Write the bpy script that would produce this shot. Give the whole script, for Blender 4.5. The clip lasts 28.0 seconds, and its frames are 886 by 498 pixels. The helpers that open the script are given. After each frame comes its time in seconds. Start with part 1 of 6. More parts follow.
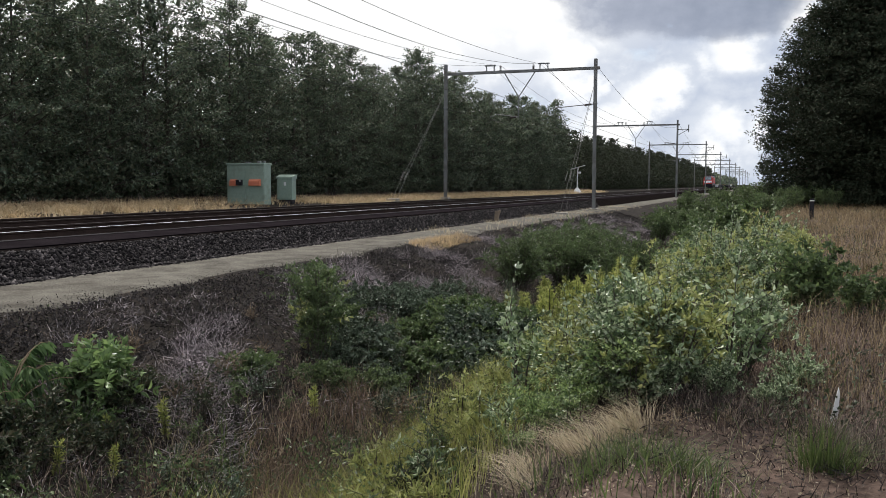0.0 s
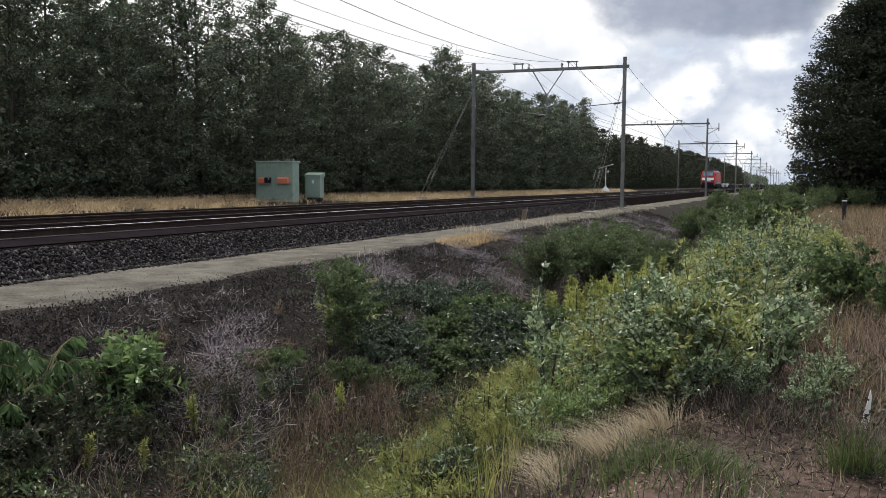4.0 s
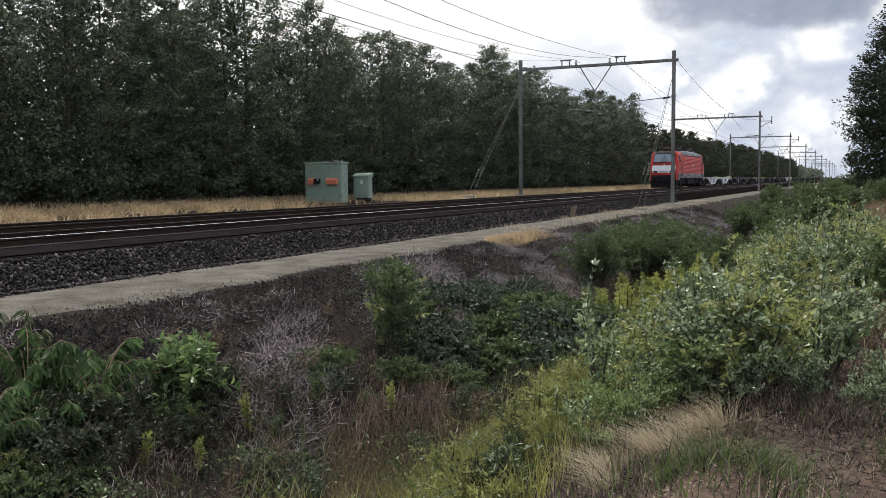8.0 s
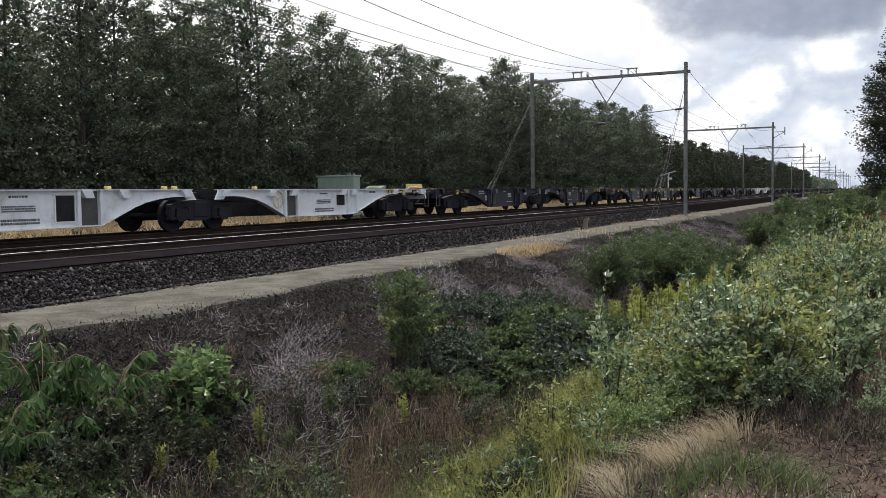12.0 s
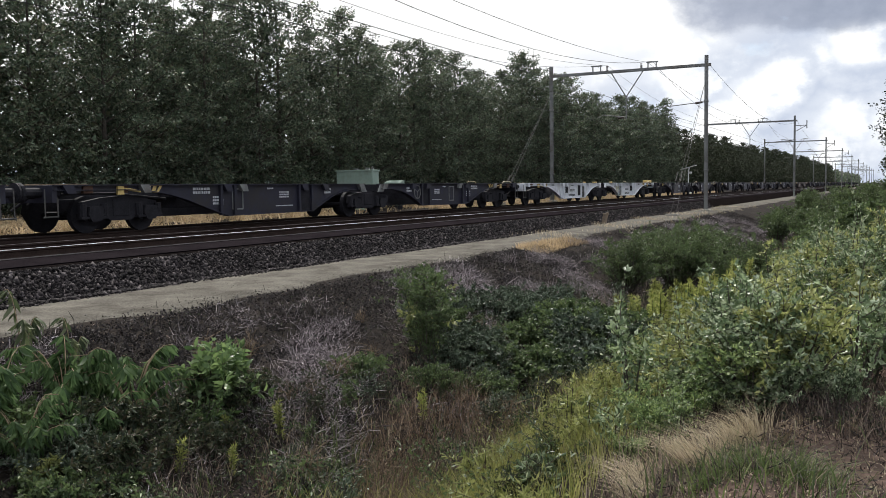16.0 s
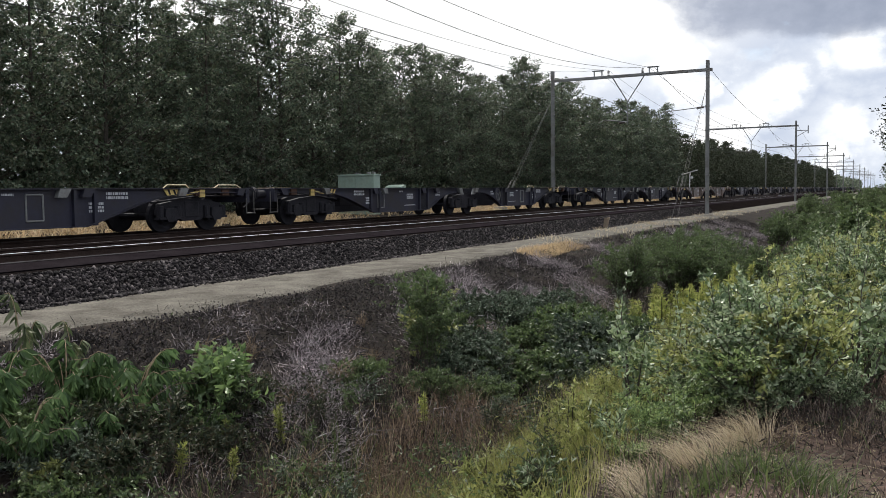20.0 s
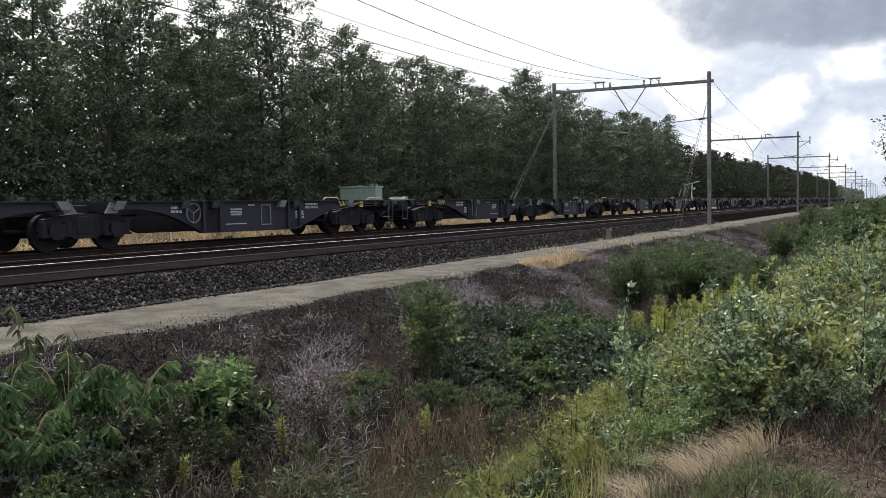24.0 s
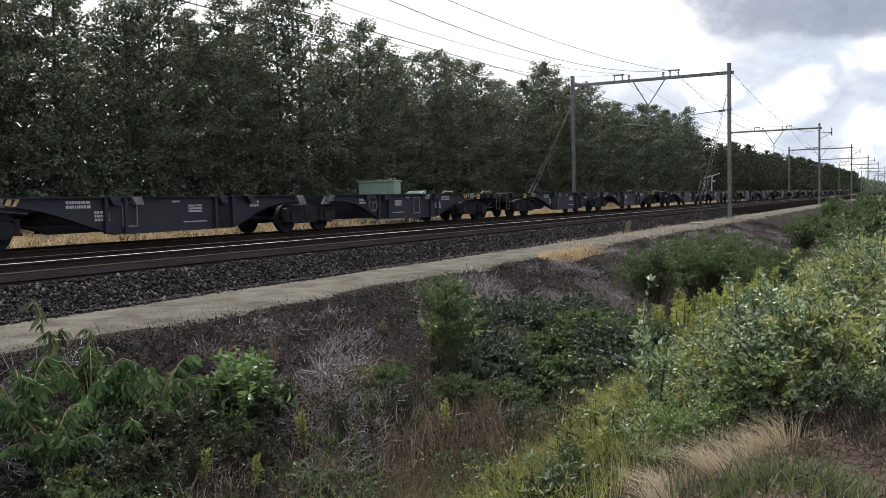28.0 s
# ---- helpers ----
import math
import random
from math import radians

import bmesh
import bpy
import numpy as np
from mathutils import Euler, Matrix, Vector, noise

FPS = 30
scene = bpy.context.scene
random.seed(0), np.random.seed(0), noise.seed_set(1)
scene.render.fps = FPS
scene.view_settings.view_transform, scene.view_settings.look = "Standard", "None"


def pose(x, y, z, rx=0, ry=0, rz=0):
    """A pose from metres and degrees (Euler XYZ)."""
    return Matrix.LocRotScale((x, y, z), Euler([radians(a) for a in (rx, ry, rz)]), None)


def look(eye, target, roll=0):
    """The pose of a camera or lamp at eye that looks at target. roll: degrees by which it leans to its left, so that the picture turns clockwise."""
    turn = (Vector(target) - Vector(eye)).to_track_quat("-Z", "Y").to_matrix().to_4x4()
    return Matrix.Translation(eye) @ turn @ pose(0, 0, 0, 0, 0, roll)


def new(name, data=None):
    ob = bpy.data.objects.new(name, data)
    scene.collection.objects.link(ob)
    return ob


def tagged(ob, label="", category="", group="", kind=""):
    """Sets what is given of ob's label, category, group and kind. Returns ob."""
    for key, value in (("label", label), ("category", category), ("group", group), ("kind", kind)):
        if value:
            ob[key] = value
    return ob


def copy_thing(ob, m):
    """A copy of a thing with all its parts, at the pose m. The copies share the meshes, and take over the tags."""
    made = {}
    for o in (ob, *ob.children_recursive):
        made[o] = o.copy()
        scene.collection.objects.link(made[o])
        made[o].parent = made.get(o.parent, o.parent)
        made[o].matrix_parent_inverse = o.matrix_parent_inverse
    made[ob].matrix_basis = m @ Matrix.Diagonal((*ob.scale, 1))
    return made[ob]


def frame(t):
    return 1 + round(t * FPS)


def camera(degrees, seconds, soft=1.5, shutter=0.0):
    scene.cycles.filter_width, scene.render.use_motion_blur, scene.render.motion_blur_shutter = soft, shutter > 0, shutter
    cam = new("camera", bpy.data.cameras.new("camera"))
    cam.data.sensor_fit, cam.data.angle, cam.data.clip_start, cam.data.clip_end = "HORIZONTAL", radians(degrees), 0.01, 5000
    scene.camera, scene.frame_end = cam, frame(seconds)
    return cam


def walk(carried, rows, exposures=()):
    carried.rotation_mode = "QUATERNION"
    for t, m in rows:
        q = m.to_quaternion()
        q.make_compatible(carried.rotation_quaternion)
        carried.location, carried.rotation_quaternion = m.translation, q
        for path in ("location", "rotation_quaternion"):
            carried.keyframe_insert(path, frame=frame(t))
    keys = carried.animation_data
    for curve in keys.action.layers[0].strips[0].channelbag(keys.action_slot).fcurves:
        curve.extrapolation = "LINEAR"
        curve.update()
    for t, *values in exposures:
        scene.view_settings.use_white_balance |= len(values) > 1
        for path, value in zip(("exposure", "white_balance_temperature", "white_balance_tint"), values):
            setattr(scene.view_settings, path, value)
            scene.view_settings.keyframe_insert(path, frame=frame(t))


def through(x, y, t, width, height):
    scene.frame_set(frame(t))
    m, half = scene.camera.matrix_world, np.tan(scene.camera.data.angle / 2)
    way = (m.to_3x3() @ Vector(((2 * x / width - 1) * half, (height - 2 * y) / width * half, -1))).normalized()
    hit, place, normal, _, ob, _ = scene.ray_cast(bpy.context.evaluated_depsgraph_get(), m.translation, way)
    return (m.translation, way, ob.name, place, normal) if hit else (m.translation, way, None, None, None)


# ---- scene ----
LENS = 53.37
cam = camera(LENS, 28.0, soft=0.85)
EYE = (0.0, 0.0, 0.96)  # heights are counted from the rail heads
# seconds, yaw, pitch, roll of the hand-held camera, which stands on the bank and pans
TURNS = [
    (0.0, 20.051, -4.187, -0.141), (0.5, 20.445, -4.197, -0.123), (1.0, 20.572, -4.177, -0.143),
    (1.5, 20.613, -4.127, -0.163), (2.0, 20.810, -4.560, -0.270), (2.5, 20.974, -4.937, -0.271),
    (3.0, 21.283, -4.639, -0.313), (3.5, 21.572, -4.293, -0.369), (5.5, 22.567, -4.437, -0.060),
    (6.0, 22.794, -4.580, 0.112), (6.5, 23.073, -4.693, 0.057), (7.0, 23.694, -4.883, 0.136),
    (7.5, 24.502, -4.788, 0.402), (8.0, 24.924, -4.379, 0.552), (8.5, 25.166, -3.997, 0.726),
    (9.0, 25.463, -3.786, 0.808), (9.5, 25.649, -3.540, 0.896), (10.0, 25.734, -3.340, 1.002),
    (10.5, 25.793, -3.351, 1.029), (11.0, 25.911, -3.514, 0.948), (11.5, 25.853, -3.568, 0.929),
    (12.0, 25.712, -3.557, 0.834), (12.5, 25.612, -3.532, 0.890), (14.5, 25.856, -3.350, 0.969),
    (15.0, 26.545, -3.702, 0.975), (15.5, 26.934, -3.878, 0.949), (16.0, 26.929, -3.892, 0.906),
    (16.5, 26.893, -3.863, 0.783), (17.0, 26.862, -3.761, 0.752), (17.5, 26.946, -3.624, 0.766),
    (18.0, 26.845, -3.434, 0.778), (18.5, 26.706, -3.273, 0.720), (19.0, 26.720, -3.291, 0.799),
    (19.5, 26.883, -3.491, 0.848), (20.0, 27.009, -3.606, 0.809), (20.5, 27.052, -3.604, 0.867),
    (22.5, 27.457, -3.450, 0.850), (23.0, 27.340, -3.124, 0.849), (23.5, 27.177, -2.860, 0.910),
    (24.0, 27.151, -2.840, 0.973), (24.5, 27.245, -2.702, 1.084), (25.0, 27.244, -2.559, 1.269),
    (25.5, 27.265, -2.504, 1.314), (26.0, 27.822, -2.516, 1.406), (26.5, 28.164, -2.520, 1.446),
    (27.0, 28.151, -2.654, 1.432), (27.5, 28.169, -3.010, 1.317), (28.0, 28.341, -3.213, 1.245),
]
walk(cam, [(t, pose(*EYE, 90 + pitch, roll, yaw)) for t, yaw, pitch, roll in TURNS], [(0.0, 0.08), (8.0, 0.1), (12.0, 0.14), (17.0, 0.19), (28.0, 0.23)])

# ---- world, sun, exposure ----
SUN_AZ, SUN_EL = 41.0, 55.0  # degrees left of the track's direction, and up


def build_world():
    w = bpy.data.worlds.new("sky")
    scene.world = w
    w.use_nodes = True
    nt = w.node_tree
    nt.nodes.clear()
    N, L = nt.nodes.new, nt.links.new
    out, bg = N("ShaderNodeOutputWorld"), N("ShaderNodeBackground")
    sky = N("ShaderNodeTexSky")
    sky.sky_type, sky.sun_disc = "NISHITA", False
    sky.sun_elevation, sky.sun_rotation = radians(SUN_EL), radians(-SUN_AZ)
    dim = N("ShaderNodeMixRGB")
    dim.blend_type, dim.inputs[0].default_value = "MULTIPLY", 1.0
    L(sky.outputs[0], dim.inputs[1])
    dim.inputs[2].default_value = (0.15, 0.15, 0.15, 1)
    co = N("ShaderNodeTexCoord")
    sep = N("ShaderNodeSeparateXYZ")
    L(co.outputs["Generated"], sep.inputs[0])
    # clouds lie on a flat layer: the direction divided by its height
    up = N("ShaderNodeMath")
    up.operation = "MAXIMUM"
    L(sep.outputs[2], up.inputs[0])
    up.inputs[1].default_value = 0.0
    lift = N("ShaderNodeMath")
    lift.operation = "ADD"
    L(up.outputs[0], lift.inputs[0])
    lift.inputs[1].default_value = 0.35
    flat = N("ShaderNodeVectorMath")
    flat.operation = "DIVIDE"
    cmb = N("ShaderNodeCombineXYZ")
    for i in range(3):
        L(lift.outputs[0], cmb.inputs[i])
    L(co.outputs["Generated"], flat.inputs[0])
    L(cmb.outputs[0], flat.inputs[1])
    shift = N("ShaderNodeVectorMath")
    shift.operation = "ADD"
    tall = N("ShaderNodeVectorMath")
    tall.operation = "MULTIPLY"
    L(co.outputs["Generated"], tall.inputs[0])
    tall.inputs[1].default_value = (1.0, 1.0, 1.35)
    L(tall.outputs[0], shift.inputs[0])
    shift.inputs[1].default_value = CLOUD_SHIFT

    def noise_of(scale, detail, rough):
        n = N("ShaderNodeTexNoise")
        n.inputs["Scale"].default_value, n.inputs["Detail"].default_value = scale, detail
        n.inputs["Roughness"].default_value = rough
        L(shift.outputs[0], n.inputs["Vector"])
        return n.outputs["Fac"]

    def ramp(src, stops):
        r = N("ShaderNodeValToRGB")
        L(src, r.inputs[0])
        e = r.color_ramp.elements
        while len(e) < len(stops):
            e.new(0.5)
        for el, (p, c) in zip(e, stops):
            el.position, el.color = p, (*c, 1)
        return r.outputs[0]

    cover = ramp(noise_of(3.6, 8, 0.55), [(0.32, (0, 0, 0)), (0.43, (1, 1, 1))])
    # heaped cloud heads: rounded cells broken up by noise
    bend = N("ShaderNodeVectorMath")
    bend.operation = "MULTIPLY_ADD"
    wob = N("ShaderNodeTexNoise")
    wob.inputs["Scale"].default_value, wob.inputs["Detail"].default_value = 9.0, 6
    L(shift.outputs[0], wob.inputs["Vector"])
    L(wob.outputs["Color"], bend.inputs[0])
    bend.inputs[1].default_value = (0.24, 0.24, 0.24)
    L(shift.outputs[0], bend.inputs[2])
    heads = N("ShaderNodeTexVoronoi")
    heads.feature = "SMOOTH_F1"
    heads.inputs["Scale"].default_value, heads.inputs["Smoothness"].default_value = 13.0, 0.15
    L(bend.outputs[0], heads.inputs["Vector"])
    heap = N("ShaderNodeMath")
    heap.operation = "MULTIPLY_ADD"
    L(heads.outputs["Distance"], heap.inputs[0])
    heap.inputs[1].default_value = 0.45
    L(noise_of(4.5, 12, 0.63), heap.inputs[2])
    tone = ramp(heap.outputs[0], [(0.6, (1.0, 1.0, 1.0)), (0.66, (0.88, 0.91, 0.96)), (0.73, (0.68, 0.73, 0.82)), (0.85, (0.54, 0.6, 0.72))])
    # the large grey cloud over the line
    d = N("ShaderNodeVectorMath")
    d.operation = "SUBTRACT"
    L(flat.outputs[0], d.inputs[0])
    d.inputs[1].default_value = CLOUD_AT
    sc = N("ShaderNodeVectorMath")
    sc.operation = "MULTIPLY"
    L(d.outputs[0], sc.inputs[0])
    sc.inputs[1].default_value = CLOUD_SIZE
    ln = N("ShaderNodeVectorMath")
    ln.operation = "LENGTH"
    L(sc.outputs[0], ln.inputs[0])
    frag = N("ShaderNodeMath")
    frag.operation = "MULTIPLY_ADD"
    L(noise_of(5.5, 9, 0.58), frag.inputs[0])
    frag.inputs[1].default_value = 1.5
    L(ln.outputs["Value"], frag.inputs[2])
    halve = N("ShaderNodeMath")
    halve.operation = "MULTIPLY"
    L(frag.outputs[0], halve.inputs[0])
    halve.inputs[1].default_value = 0.4
    mask = ramp(halve.outputs[0], [(0.0, (1, 1, 1)), (0.57, (1, 1, 1)), (0.63, (0.8, 0.8, 0.8)), (0.69, (0, 0, 0))])
    scl = N("ShaderNodeMath")
    scl.operation = "MULTIPLY"
    L(mask, scl.inputs[0])
    scl.inputs[1].default_value = 0.92
    grey = N("ShaderNodeMixRGB")
    L(scl.outputs[0], grey.inputs[0])
    # the clouds are brightest towards the sun
    dot = N("ShaderNodeVectorMath")
    dot.operation = "DOT_PRODUCT"
    L(co.outputs["Generated"], dot.inputs[0])
    dot.inputs[1].default_value = (-math.sin(radians(SUN_AZ)) * math.cos(radians(SUN_EL)), math.cos(radians(SUN_AZ)) * math.cos(radians(SUN_EL)), math.sin(radians(SUN_EL)))
    glow = N("ShaderNodeMapRange")
    L(dot.outputs["Value"], glow.inputs[0])
    glow.inputs[1].default_value, glow.inputs[2].default_value, glow.inputs[3].default_value, glow.inputs[4].default_value = 0.585, 0.67, 0.0, 1.0
    bright = N("ShaderNodeMixRGB")
    L(glow.outputs[0], bright.inputs[0])
    L(tone, bright.inputs[1])
    bright.inputs[2].default_value = (1.0, 1.0, 1.0, 1)
    L(bright.outputs[0], grey.inputs[1])
    L(ramp(noise_of(7.0, 9, 0.6), [(0.4, (0.25, 0.29, 0.38)), (0.58, (0.36, 0.4, 0.5)), (0.72, (0.64, 0.68, 0.76))]), grey.inputs[2])
    low = N("ShaderNodeMapRange")
    L(sep.outputs[2], low.inputs[0])
    low.inputs[1].default_value, low.inputs[2].default_value, low.inputs[3].default_value, low.inputs[4].default_value = 0.06, 0.16, 1.0, 0.0
    both = N("ShaderNodeMath")
    both.operation = "MAXIMUM"
    L(cover, both.inputs[0])
    L(low.outputs[0], both.inputs[1])
    mix = N("ShaderNodeMixRGB")
    L(both.outputs[0], mix.inputs[0])
    L(dim.outputs[0], mix.inputs[1])
    L(grey.outputs[0], mix.inputs[2])
    L(mix.outputs[0], bg.inputs[0])
    bg.inputs[1].default_value = SKY
    L(bg.outputs[0], out.inputs[0])


SKY = 1.0
CLOUD_SHIFT = (3.3, 1.7, 0.4)
CLOUD_AT, CLOUD_SIZE = (-0.12, 1.7, 0.3), (3.0, 3.3, 0.0)
build_world()
sun = new("sun", bpy.data.lights.new("sun", "SUN"))
sun.data.energy, sun.data.angle, sun.data.color = 4.1, radians(3), (1.0, 0.96, 0.9)
_az, _el = radians(SUN_AZ), radians(SUN_EL)
sun.matrix_basis = look((0, 0, 30), (30 * math.sin(_az), -30 * math.cos(_az), 30 - 30 * math.tan(_el)))


# ---- materials ----
def nodes_of(name):
    m = bpy.data.materials.new(name)
    m.use_nodes = True
    nt = m.node_tree
    return m, nt, nt.nodes["Principled BSDF"], nt.nodes["Material Output"]


def surface(name, a, b, rough=0.6, metal=0.0, scale=4.0, fine=40.0, bump=0.15, spread=(0.35, 0.65), dirt=None, dirt_scale=1.2, dirt_at=(0.5, 0.7), space="Object", spec=0.5):
    """Two tones mixed by coarse and fine noise, fine relief, and an optional third tone as stains."""
    m, nt, p, _ = nodes_of(name)
    N, L = nt.nodes.new, nt.links.new
    co = N("ShaderNodeTexCoord")
    if space == "World":
        pos = N("ShaderNodeNewGeometry").outputs["Position"]
    else:
        pos = co.outputs["Object"]

    def nz(s, det=4, ro=0.6):
        n = N("ShaderNodeTexNoise")
        n.inputs["Scale"].default_value, n.inputs["Detail"].default_value, n.inputs["Roughness"].default_value = s, det, ro
        L(pos, n.inputs["Vector"])
        return n.outputs["Fac"]

    n1, n2 = nz(scale), nz(fine, 3)
    add = N("ShaderNodeMath")
    add.operation = "MULTIPLY_ADD"
    L(n2, add.inputs[0])
    add.inputs[1].default_value = 0.5
    half = N("ShaderNodeMath")
    half.operation = "MULTIPLY"
    L(n1, half.inputs[0])
    half.inputs[1].default_value = 0.5
    L(half.outputs[0], add.inputs[2])
    rng = N("ShaderNodeMapRange")
    L(add.outputs[0], rng.inputs[0])
    rng.inputs[1].default_value, rng.inputs[2].default_value = spread
    mix = N("ShaderNodeMixRGB")
    L(rng.outputs[0], mix.inputs[0])
    mix.inputs[1].default_value, mix.inputs[2].default_value = (*a, 1), (*b, 1)
    col = mix.outputs[0]
    if dirt:
        r2 = N("ShaderNodeMapRange")
        L(nz(dirt_scale, 6, 0.65), r2.inputs[0])
        r2.inputs[1].default_value, r2.inputs[2].default_value = dirt_at
        mx = N("ShaderNodeMixRGB")
        L(r2.outputs[0], mx.inputs[0])
        L(col, mx.inputs[1])
        mx.inputs[2].default_value = (*dirt, 1)
        col = mx.outputs[0]
    L(col, p.inputs["Base Color"])
    p.inputs["Roughness"].default_value, p.inputs["Metallic"].default_value = rough, metal
    p.inputs["Specular IOR Level"].default_value = spec
    if bump:
        bp = N("ShaderNodeBump")
        bp.inputs["Strength"].default_value, bp.inputs["Distance"].default_value = bump, 0.02
        L(n2, bp.inputs["Height"])
        L(bp.outputs[0], p.inputs["Normal"])
    return m


def leafy(name, tones, rough=0.5, through=0.3, spec=0.4):
    """Leaves or blades: each piece takes a tone of its own, and lets some light through."""
    m, nt, p, out = nodes_of(name)
    N, L = nt.nodes.new, nt.links.new
    g = N("ShaderNodeNewGeometry")
    r = N("ShaderNodeValToRGB")
    e = r.color_ramp.elements
    while len(e) < len(tones):
        e.new(0.5)
    for i, (el, c) in enumerate(zip(e, tones)):
        el.position, el.color = i / max(1, len(tones) - 1), (*c, 1)
    L(g.outputs["Random Per Island"], r.inputs[0])
    big = N("ShaderNodeTexNoise")
    big.inputs["Scale"].default_value, big.inputs["Detail"].default_value = 0.9, 3
    L(g.outputs["Position"], big.inputs["Vector"])
    mr = N("ShaderNodeMapRange")
    L(big.outputs["Fac"], mr.inputs[0])
    mr.inputs[1].default_value, mr.inputs[2].default_value, mr.inputs[3].default_value, mr.inputs[4].default_value = 0.3, 0.7, 0.72, 1.3
    mul = N("ShaderNodeMixRGB")
    mul.blend_type, mul.inputs[0].default_value = "MULTIPLY", 1.0
    L(r.outputs[0], mul.inputs[1])
    L(mr.outputs[0], mul.inputs[2])
    L(mul.outputs[0], p.inputs["Base Color"])
    p.inputs["Roughness"].default_value, p.inputs["Specular IOR Level"].default_value = rough, spec
    t = N("ShaderNodeBsdfTranslucent")
    L(mul.outputs[0], t.inputs[0])
    mx = N("ShaderNodeMixShader")
    mx.inputs[0].default_value = through
    L(p.outputs[0], mx.inputs[1])
    L(t.outputs[0], mx.inputs[2])
    L(mx.outputs[0], out.inputs[0])
    return m


def plain(name, c, rough=0.5, metal=0.0, emit=0.0):
    m, nt, p, _ = nodes_of(name)
    p.inputs["Base Color"].default_value = (*c, 1)
    p.inputs["Roughness"].default_value, p.inputs["Metallic"].default_value = rough, metal
    if emit:
        p.inputs["Emission Color"].default_value, p.inputs["Emission Strength"].default_value = (*c, 1), emit
    return m


M_SOIL = surface("soil", (0.007, 0.0053, 0.0043), (0.03, 0.023, 0.0185), 0.95, scale=0.9, fine=14, bump=0.8, space="World", spread=(0.4, 0.66), spec=0.1)
def sandy_side(m):
    """The near bank is bare pale sand, the far bank dark peaty soil."""
    nt = m.node_tree
    N, L = nt.nodes.new, nt.links.new
    p = nt.nodes["Principled BSDF"]
    old = p.inputs["Base Color"].links[0].from_socket
    s = N("ShaderNodeSeparateXYZ")
    L(N("ShaderNodeNewGeometry").outputs["Position"], s.inputs[0])
    r = N("ShaderNodeMapRange")
    L(s.outputs[0], r.inputs[0])
    r.inputs[1].default_value, r.inputs[2].default_value = -2.2, -0.4
    g = N("ShaderNodeMixRGB")
    g.blend_type, g.inputs[0].default_value = "MULTIPLY", 1.0
    L(old, g.inputs[1])
    g.inputs[2].default_value = (4.6, 4.15, 4.15, 1)
    x = N("ShaderNodeMixRGB")
    L(r.outputs[0], x.inputs[0])
    L(old, x.inputs[1])
    L(g.outputs[0], x.inputs[2])
    L(x.outputs[0], p.inputs["Base Color"])


sandy_side(M_SOIL)
M_BED = surface("ballast_bed", (0.006, 0.005, 0.005), (0.02, 0.016, 0.015), 0.95, scale=2, fine=18, bump=0.9, space="World", spec=0.0)
# bed top and stones lean to violet: a tint in place of lens haze
M_BEDTOP = surface("brake_dust_bed", (0.0085, 0.007, 0.0082), (0.021, 0.0175, 0.0197), 1.0, scale=2, fine=22, bump=0.6, space="World", spec=0.0)
M_STONE = leafy("ballast_stone", [(0.0034, 0.0029, 0.0034), (0.0062, 0.0052, 0.006), (0.0115, 0.0097, 0.011), (0.023, 0.0195, 0.021), (0.11, 0.096, 0.098)], 0.8, 0.0, 0.1)
M_PATH = surface("path_gravel", (0.055, 0.05, 0.042), (0.165, 0.153, 0.13), 0.95, scale=1.6, fine=22, bump=0.6, space="World", dirt=(0.04, 0.034, 0.028), dirt_scale=1.3, dirt_at=(0.5, 0.72), spec=0.1)
M_RAIL = surface("rusty_rail", (0.022, 0.0145, 0.0125), (0.05, 0.034, 0.029), 0.9, scale=3, fine=30, spec=0.1)
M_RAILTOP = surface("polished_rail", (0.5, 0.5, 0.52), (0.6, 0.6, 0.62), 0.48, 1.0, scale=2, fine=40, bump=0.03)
# pale tones paint the sky light that the foot's slope catches
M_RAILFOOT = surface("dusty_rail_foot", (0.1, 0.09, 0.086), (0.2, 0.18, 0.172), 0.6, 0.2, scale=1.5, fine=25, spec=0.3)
M_SLEEPER = surface("sleeper_concrete", (0.006, 0.005, 0.0045), (0.016, 0.013, 0.012), 0.95, scale=2, fine=20, spec=0.05)
M_STEEL = surface("grey_galvanised_steel", (0.15, 0.155, 0.155), (0.26, 0.265, 0.26), 0.65, 0.3, scale=1.5, fine=20, bump=0.08, dirt=(0.11, 0.09, 0.075), dirt_scale=0.8)
M_DARKSTEEL = surface("dark_weathered_steel", (0.055, 0.055, 0.052), (0.11, 0.105, 0.1), 0.75, 0.2, scale=1.5, fine=20, bump=0.08)
M_WIRE = plain("copper_wire", (0.028, 0.03, 0.029), 0.8, 0.0)
M_INSUL = plain("insulator", (0.04, 0.028, 0.025), 0.35)
M_CABINET = surface("cabinet_green_paint", (0.25, 0.335, 0.275), (0.32, 0.41, 0.34), 0.55, scale=1.4, fine=12, bump=0.05, dirt=(0.17, 0.2, 0.15), dirt_scale=1.5, dirt_at=(0.55, 0.8))
M_CONC = surface("concrete", (0.2, 0.19, 0.17), (0.33, 0.31, 0.28), 0.9, scale=3, fine=30)
M_ORANGE = plain("orange_plastic", (0.66, 0.21, 0.12), 0.5)
# grime black, lifted and blued in colour to stand in for lens haze
M_BLACK = surface("black_grime", (0.012, 0.0117, 0.015), (0.03, 0.0285, 0.0345), 0.8, scale=3, fine=25, bump=0.1, spec=0.2)
M_WHITEPAINT = surface("white_paint", (0.7, 0.71, 0.72), (0.8, 0.8, 0.8), 0.5, scale=2, fine=20, bump=0.03)
